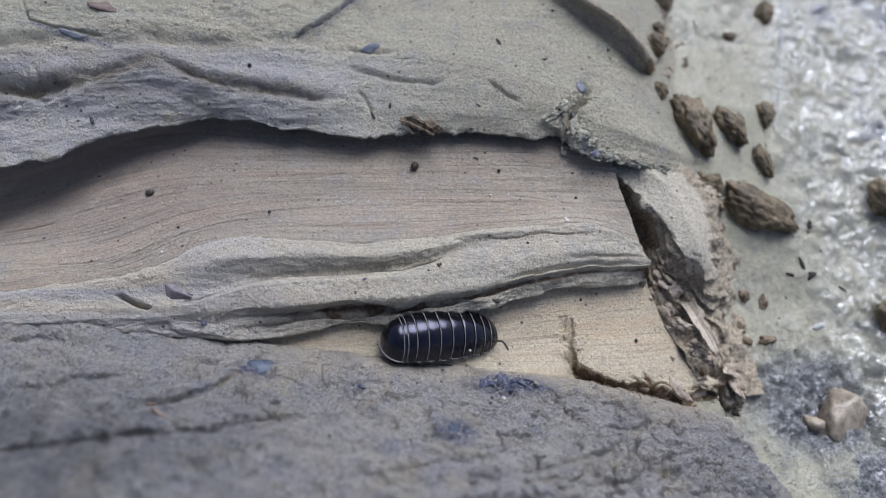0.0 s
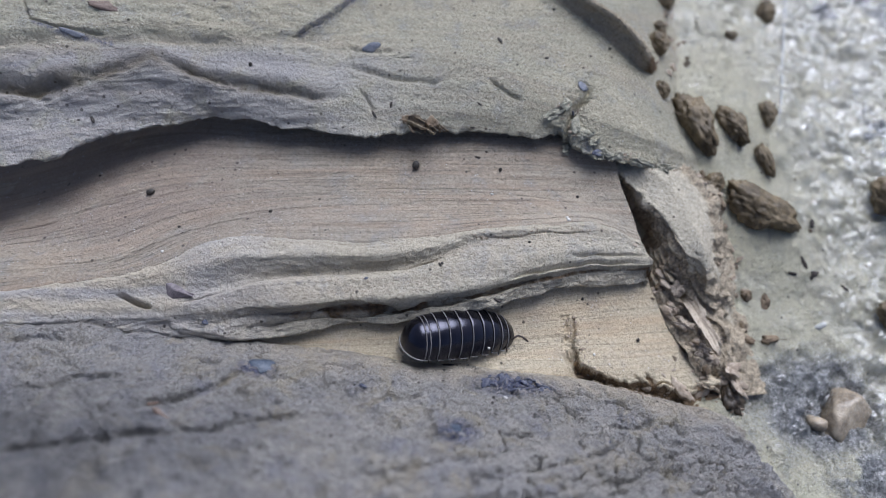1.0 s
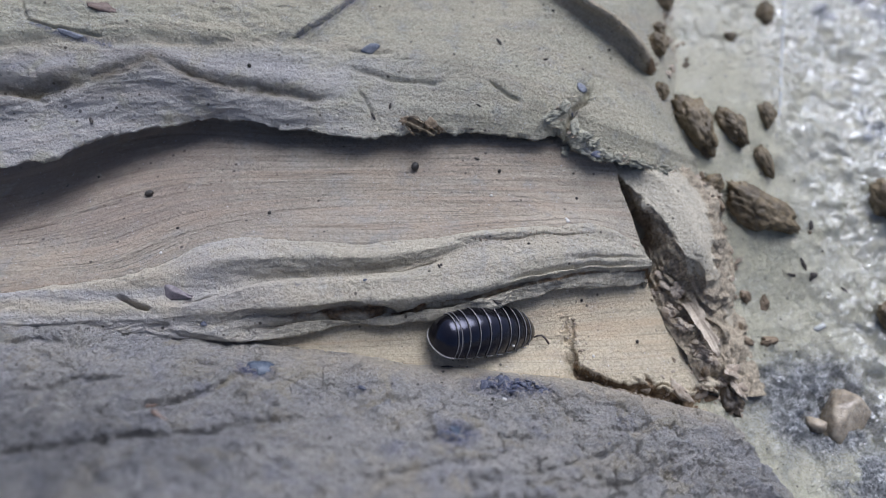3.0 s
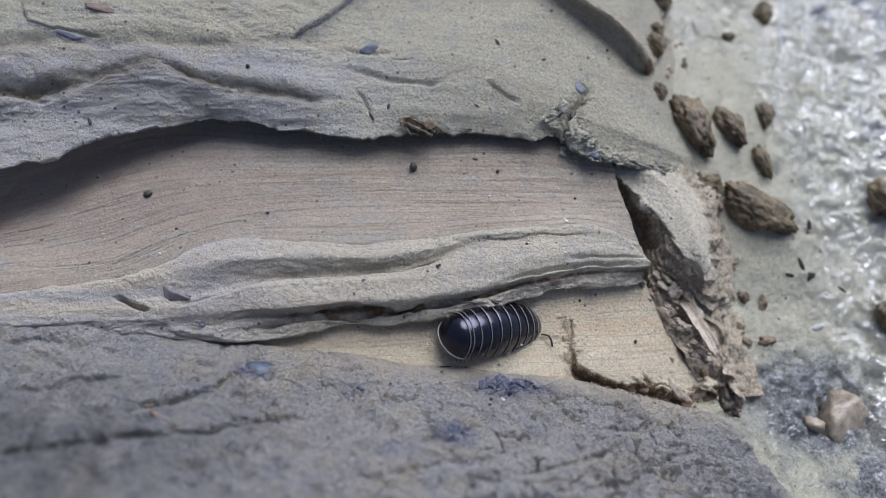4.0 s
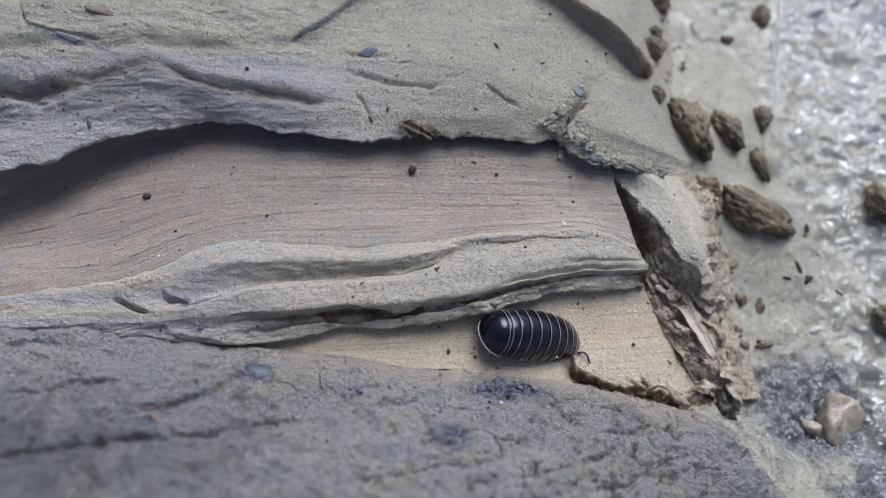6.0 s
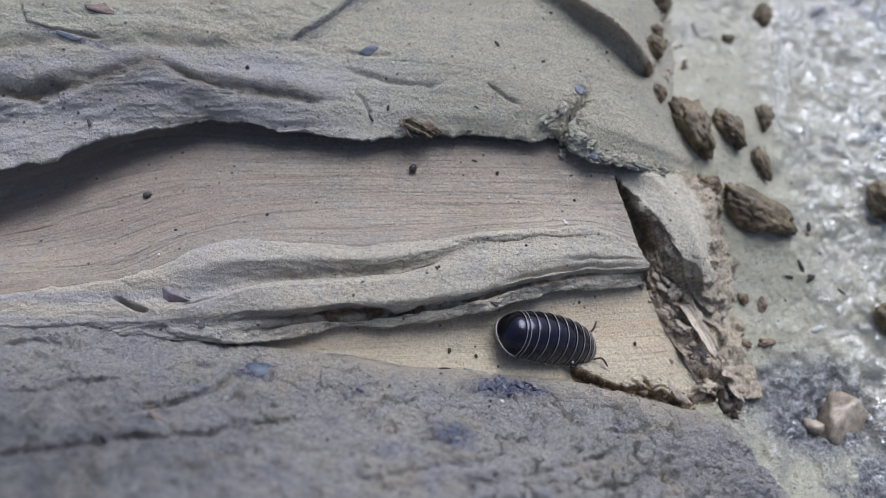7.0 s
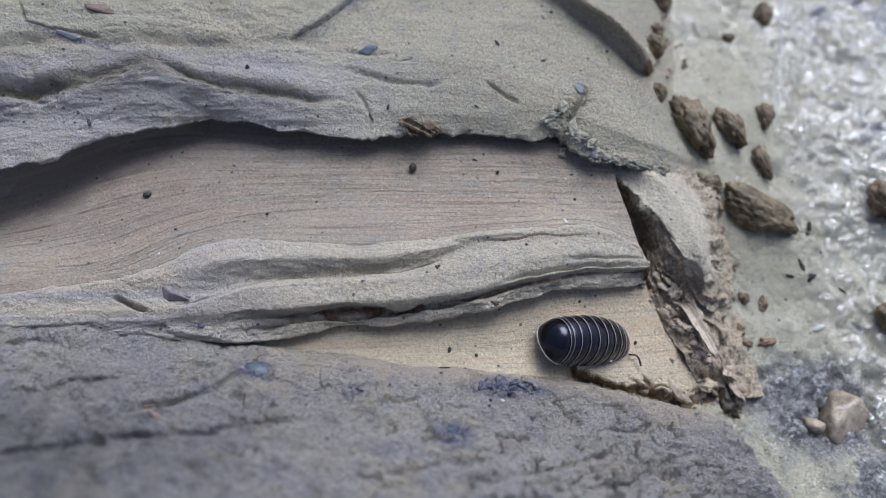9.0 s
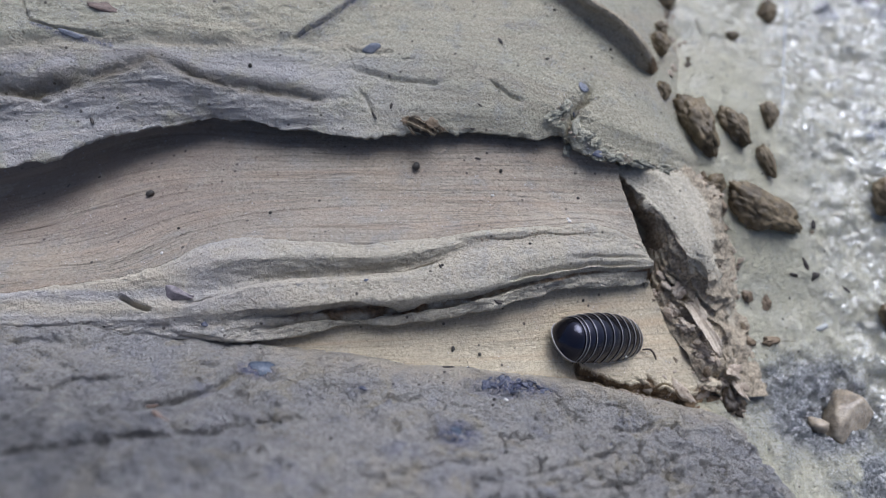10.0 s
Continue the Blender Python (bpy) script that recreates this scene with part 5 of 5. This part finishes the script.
# torn brown scrap caught on the lip
def tuft():
    base = tagged(new("leaf_scrap"), "torn brown dry plant scrap hanging on the ledge lip", "plant scrap")
    cx, cy, cz = -2.65, 14.78, 3.6
    base.matrix_world = pose(cx * MM, cy * MM, cz * MM)
    rnd = random.Random(5)
    for k, (x, y, z, w, l, turn, tilt) in enumerate(((-2.0, 0.7, 0.5, 1.5, 0.9, 20, 25), (-0.6, 0.1, 0.4, 2.6, 1.7, -30, 42), (0.3, -0.1, 0.25, 2.8, 1.1, -35, 30),
                                                    (1.2, 0.0, 0.35, 1.5, 1.6, 20, 38), (-0.2, -0.5, -0.1, 1.8, 0.8, -15, 65), (2.2, -0.3, 0.1, 0.9, 0.8, 0, 40))):
        bm = bmesh.new()
        n = 18
        rows = []
        for r in (0.35, 0.7, 1.0):
            row = []
            for i in range(n):
                a = 2 * math.pi * i / n
                d = Vector((math.cos(a), math.sin(a), 0))
                e = r * (1 + 0.8 * noise.fractal(d * 1.4 + Vector((k * 4.1, 2.0, 0)), 0.6, 2.1, 4))
                row.append(Vector((0.5 * w * d.x * e, 0.5 * l * d.y * e, 0.3 * d.x * d.x * r * r - 0.3 * noise.noise(d * 2 * r + Vector((k, 0, 3))))))
            rows.append(row)
        for h in (0.06, -0.06):
            made = [[bm.verts.new(v + Vector((0, 0, h))) for v in row] for row in rows]
            for a, b in zip(made, made[1:]):
                for i in range(n):
                    bm.faces.new((a[i], b[i], b[(i + 1) % n], a[(i + 1) % n]))
            bm.faces.new(made[0])
            if h > 0:
                rim_top = made[-1]
            else:
                for i in range(n):
                    bm.faces.new((rim_top[i], made[-1][i], made[-1][(i + 1) % n], rim_top[(i + 1) % n]))
        bmesh.ops.recalc_face_normals(bm, faces=bm.faces)
        bmesh.ops.transform(bm, matrix=pose(x, y, z, tilt, rnd.uniform(-20, 20), turn), verts=bm.verts)
        part("scrap", bm, SCRAP if k in (1, 2, 4) else CLOD, base)
    # a dry leaf rolled into a gutter
    bm = bmesh.new()
    outer, inner = [], []
    for i in range(15):
        t = i / 14
        at = Vector((-1.5 + 3.1 * t, 0.55 - 1.75 * t, 0.75 - 0.35 * t * t))
        along = Vector((3.1, -1.75, -0.5 * t)).normalized()
        across = Vector((0, 0, 1)).cross(along).normalized()
        over = along.cross(across)
        size = 0.62 * (1 - 0.45 * t) * (1 + 0.35 * noise.noise(Vector((t * 5, 1, 2))))
        for rows, k in ((outer, 1.0), (inner, 0.84)):
            row = []
            for j in range(13):
                a = radians(-125 + 250 * j / 12)
                ragged = 1 + 0.25 * noise.noise(Vector((t * 9, j * 0.7, 5)))
                row.append(bm.verts.new(at + (across * math.sin(a) - over * math.cos(a)) * size * k * ragged))
            rows.append(row)
    for i in range(14):
        for j in range(12):
            bm.faces.new((outer[i][j], outer[i][j + 1], outer[i + 1][j + 1], outer[i + 1][j]))
            bm.faces.new((inner[i][j], inner[i + 1][j], inner[i + 1][j + 1], inner[i][j + 1]))
        for j in (0, 12):
            bm.faces.new((outer[i][j], inner[i][j], inner[i + 1][j], outer[i + 1][j]))
    for i in (0, 14):
        for j in range(12):
            bm.faces.new((outer[i][j], outer[i][j + 1], inner[i][j + 1], inner[i][j]))
    bmesh.ops.recalc_face_normals(bm, faces=bm.faces)
    part("rolled_leaf", bm, LEAF, base, "tan rolled-up dry leaf")
    for k in range(9):
        x, a, n = rnd.gauss(0.2, 1.2), rnd.uniform(-1.2, 0.2), rnd.uniform(0.6, 1.5)
        p = [Vector((x + math.cos(a) * n * f, rnd.gauss(-0.2, 0.1) + math.sin(a) * n * f, 0.3 - 0.4 * f * f)) for f in (-0.5, 0, 0.5, 0.9)]
        bm = bmesh.new()
        tube(bm, p, [0.05, 0.1, 0.08, 0.03], 6)
        part("fibre", bm, DARK if k % 2 else CLOD, base)


LEAF = plain("tan dry leaf", (0.40, 0.33, 0.21), (0.20, 0.15, 0.085), 1.3, 0.7, 0.1)
SCRAP = plain("dry leaf scrap", (0.15, 0.115, 0.07), (0.05, 0.036, 0.02), 1.2, 0.7, 0.08)
tuft()

# a dark lump added to stand in for a shaded cavity under the broken edge
lump("soil_clod", 35.2, -12.2, (2.9, 4.4, 1.8), 12, CAVITY_SHADE, "dark lump standing in for the shade of a cavity in the broken clay", "soil clod", 61, 0.5, 0.5, 0, "", 4, 0.3, -0.35)

# flaky brown clay along the break
rnd = random.Random(8)
CLEFT = plain("brown clay flake", (0.5, 0.42, 0.32), (0.34, 0.27, 0.195), 0.7, 0.8, 0.12)
CREAM = plain("cream clay sheet", (0.50, 0.425, 0.32), (0.40, 0.33, 0.245), 0.6, 0.8, 0.08)
BREAK = (
    (18.2, -12.6, (2.2, 0.9, 0.7), -26), (28.3, -11.9, (5.0, 2.6, 1.8), -24), (31.6, -12.2, (4.0, 2.6, 2.2), 10), (24.4, -12.3, (2.2, 1.1, 0.9), -30),
    (26.3, -10.9, (1.6, 0.7, 0.5), -40), (15.2, -5.7, (0.5, 1.2, 0.4), 30), (21.4, -12.9, (2.0, 0.8, 0.7), -18))
for k, (x, y, size, turn) in enumerate(BREAK):
    lump("clay_chunk", x, y, size, turn, CLOD if k in (0, 5) else CRUST, "flaky tan clay chunk along the broken edge", "clay chunk", 240 + k, 0.8, 0.66, rnd.uniform(-15, 15),
         "chunks along the broken edge", 4, 0.8)
for k, (x, y, size, turn, tilt, curl) in enumerate((
        (26.4, -0.6, (2.2, 1.3, 0.5), -15, 15, -0.3), (28.2, -2.6, (2.4, 1.4, 0.5), -40, 20, -0.4),
        (29.5, -5.0, (2.6, 1.3, 0.5), -30, 30, 0.3), (31.5, -7.6, (2.4, 1.3, 0.5), -40, 25, 0.3),
        (28.79, -0.7, (1.8, 1.8, 0.5), 20, 35, 0.4), (31.68, -5.98, (1.4, 2.2, 0.4), 10, 35, -0.3),
        (35.22, -9.3, (2.0, 3.0, 0.5), 25, -20, 0.3), (36.0, -11.3, (1.2, 4.0, 0.5), 20, -15, 0.4))):
    flake(x, y, size, turn, tilt, curl, CLEFT, "ragged brown clay flake on the broken edge", 340 + k, "flakes on the broken edge", 0.25)
for k, (x, y, size, turn, tilt) in enumerate(((31.44, -4.07, (2.0, 9.0, 0.4), 18, -8),)):
    flake(x, y, size, turn, tilt, 0.7, CREAM, "thin cream clay sheet curled up along the broken edge", 370 + k, "curled clay sheets", 0.7)


edge_line = spline([(26.2, 0.6, 0), (27.4, -1.8, 0), (28.9, -4.0, 0), (30.4, -6.2, 0), (32.0, -8.6, 0), (33.3, -10.2, 0)], 26)
for k in range(26):
    x, y = edge_line[k][0] + rnd.gauss(0.3, 0.7), edge_line[k][1] + rnd.gauss(0, 0.4)
    n = rnd.uniform(1.1, 2.4)
    lump("clay_chunk", x, y, (n, n * rnd.uniform(0.5, 0.8), n * rnd.uniform(0.4, 0.7)), rnd.uniform(-70, 0), (CLEFT, CRUST, CRUST, CLOD)[k % 4], "small crumbly brown clay chunk on the broken edge", "clay chunk",
         500 + k, 0.75, 0.45, rnd.uniform(-20, 20), "crumbly chunks on the broken edge", 4, 0.9)


def crumbs():
    """Fine rubble along the break and in the channel."""
    zones = (([(26.58, 2.24, -11), (29.1, -4.44, -12), (32.52, -9.86, -13.5), (35.84, -13.32, -15)], 2.0, 90, 0.35), ([(14.7, -5.68, -6), (15.64, -8.13, -7), (16.24, -10.56, -8), (21.62, -13.15, -10), (33.01, -11.86, -14)], 0.6, 170, 0.22),
             ([(3.47, 0.56, 1.2), (7.49, 0.99, 0.99), (11.5, 2.06, 0.35), (18.16, 3.18, -1.62)], 0.22, 90, 0.16),
             ([(14.46, 14.46, 2.5), (18.12, 12.8, 2.2), (23.09, 12.35, 1), (30.52, 13.39, -3)], 0.6, 60, 0.22), ([(32.87, 13.75, -6), (35.11, 6.36, -8), (36.72, 0.3, -12)], 1.6, 30, 0.4),
             ([(14.81, 18.06, 4.5), (15.46, 15.82, 3.5), (16.1, 13.59, 2.5)], 0.7, 30, 0.25), ([(33.06, 50.25, -11), (32.45, 39.33, -11), (31.89, 29.34, -11)], 1.2, 50, 0.5))
    rnd = random.Random(3)
    bm = bmesh.new()
    for line, spread, count, size in zones:
        c = spline(line, 200)
        for _ in range(count):
            p = c[rnd.randrange(200)]
            x, y = p[0] + rnd.gauss(0, spread), p[1] + rnd.gauss(0, spread * 0.7)
            z, n = drop(x, y)
            r = size * rnd.uniform(0.35, 1.3) ** 1.6
            m = Matrix.Translation((x, y, z + r * 0.15)) @ Euler((rnd.uniform(-1, 1), rnd.uniform(-1, 1), rnd.uniform(0, 6))).to_matrix().to_4x4() @ Matrix.Diagonal((r, r * rnd.uniform(0.5, 0.9), r * rnd.uniform(0.3, 0.7), 1))
            made = bmesh.ops.create_cube(bm, size=1.3)["verts"]
            for v in made:
                v.co = m @ (v.co * rnd.uniform(0.45, 1.3))
    ob = part("clay_crumbs", bm, CRUST, None)
    ob.data.polygons.foreach_set("use_smooth", np.zeros(len(ob.data.polygons), dtype=bool))
    tagged(ob, "loose brown clay crumbs scattered along the break", "crumbs", kind="stuff")


crumbs()


# a pale root lying across the wet ground
def root():
    ob = tagged(new("root"), "thin pale root lying on wet clay", "root")
    pts = []
    for k, (x, y) in enumerate(((55.21, 58.06), (53.28, 49.89), (51.26, 42.19), (49.25, 34.94), (47.35, 28.14), (45.69, 22.06))):
        z, _ = drop(x, y)
        pts.append((x, y, z + 0.05))
    bm = bmesh.new()
    tube(bm, [tuple(p) for p in spline(pts, 40)], [0.2] * 36 + [0.16, 0.12, 0.08, 0.04], 8)
    part("stem", bm, ROOT, ob)


root()


# ---- what moves ----
def motions():
    walk(bug, [
        (0.0, pose(-0.628 * MM, -9.788 * MM, -4.657 * MM, -20.0, 14.0, 12.0)),
        (0.5, pose(0.720 * MM, -9.648 * MM, -4.774 * MM, -21.0, 15.5, 13.0)),
        (1.0, pose(1.253 * MM, -9.693 * MM, -4.836 * MM, -22.0, 17.0, 14.0)),
        (1.5, pose(2.250 * MM, -9.661 * MM, -4.990 * MM, -22.0, 18.5, 14.5)),
        (2.0, pose(3.158 * MM, -9.456 * MM, -5.131 * MM, -22.0, 20.0, 15.0)),
        (2.5, pose(3.550 * MM, -9.222 * MM, -5.042 * MM, -19.1, 21.4, 16.4)),
        (2.7, pose(3.768 * MM, -9.125 * MM, -5.026 * MM, -18.0, 22.0, 17.0)),
        (3.8, pose(4.865 * MM, -8.461 * MM, -5.048 * MM, -6.0, 23.0, 21.0)),
        (4.5, pose(6.176 * MM, -8.297 * MM, -5.202 * MM, -2.0, 24.0, 21.0)),
        (5.0, pose(7.140 * MM, -8.270 * MM, -5.352 * MM, -4.0, 25.5, 15.0)),
        (5.5, pose(8.309 * MM, -8.294 * MM, -5.653 * MM, -7.0, 26.5, 10.0)),
        (5.7, pose(9.001 * MM, -8.258 * MM, -5.818 * MM, -7.3, 26.9, 9.1)),
        (6.8, pose(11.243 * MM, -8.708 * MM, -6.400 * MM, -9.0, 29.0, 4.0)),
        (7.5, pose(12.841 * MM, -8.626 * MM, -6.781 * MM, -7.0, 26.5, 2.0)),
        (8.0, pose(13.899 * MM, -8.793 * MM, -7.032 * MM, -4.0, 28.0, 6.0)),
        (8.5, pose(15.056 * MM, -8.503 * MM, -7.391 * MM, 0.0, 29.0, 10.0)),
        (9.0, pose(16.153 * MM, -8.355 * MM, -7.803 * MM, 0.0, 30.0, 14.0)),
        (9.5, pose(16.734 * MM, -8.109 * MM, -7.997 * MM, -1.5, 30.0, 15.0)),
        (10.0, pose(17.520 * MM, -8.007 * MM, -8.259 * MM, -3.0, 30.0, 16.0)),
    ])
    # the plates telescope as the body draws itself together
    for ob, x in bug_plates:
        walk(ob, [(t, pose(x * (k - 1) * MM, 0, 0)) for t, k in
                  ((0.0, 1.025), (1.0, 1.0), (2.5, 0.985), (4.0, 0.965), (5.5, 0.985), (6.8, 0.975), (7.5, 0.99), (9.0, 0.97), (10.0, 0.975))])
    near_feeler = ((0.0, 0, 0), (0.5, -5, 25), (1.0, -5, 28), (1.5, 0, 10), (2.0, 5, -8), (2.5, 0, 0), (2.7, 0, 10), (3.3, 5, -5),
                   (3.8, 10, -15), (4.5, 5, -22), (5.0, 5, -5), (5.5, 5, -8), (6.2, 0, 12), (6.8, -5, 34), (7.5, 0, 0), (8.0, -5, 12),
                   (8.5, -10, -6), (9.0, -12, -10), (9.5, -12, 10), (10.0, -12, -4))
    far_feeler = ((0.0, 20, -25), (1.0, 5, -15), (2.0, 5, -15), (2.7, 0, -10), (3.3, -15, 10), (3.8, -22, 28), (4.5, -22, 12), (5.0, 30, -25),
                  (5.7, 25, -15), (6.4, -5, 0), (6.8, -22, 5), (7.1, -18, 0), (7.5, 30, -30), (8.5, 30, -30), (9.5, 0, 10), (10.0, 10, 0))
    for (ob, (x, y, z)), rows in zip(bug_feelers, (near_feeler, far_feeler)):
        walk(ob, [(t, pose(x * MM, y * MM, z * MM, 0, tilt - 8, turn)) for t, tilt, turn in rows])
    for ob, (x, y, z), turn, phase in bug_legs:
        rows = []
        for k in range(51):
            a = 2 * math.pi * (k * 0.2 / 0.9 - phase * 0.22)
            rows.append((k * 0.2, pose((x + 0.12 * math.sin(a)) * MM, y * MM, (z + 0.06 * math.cos(a)) * MM, 0, 0, turn + (16 if turn else -16) * math.sin(a))))
        walk(ob, rows)


motions()
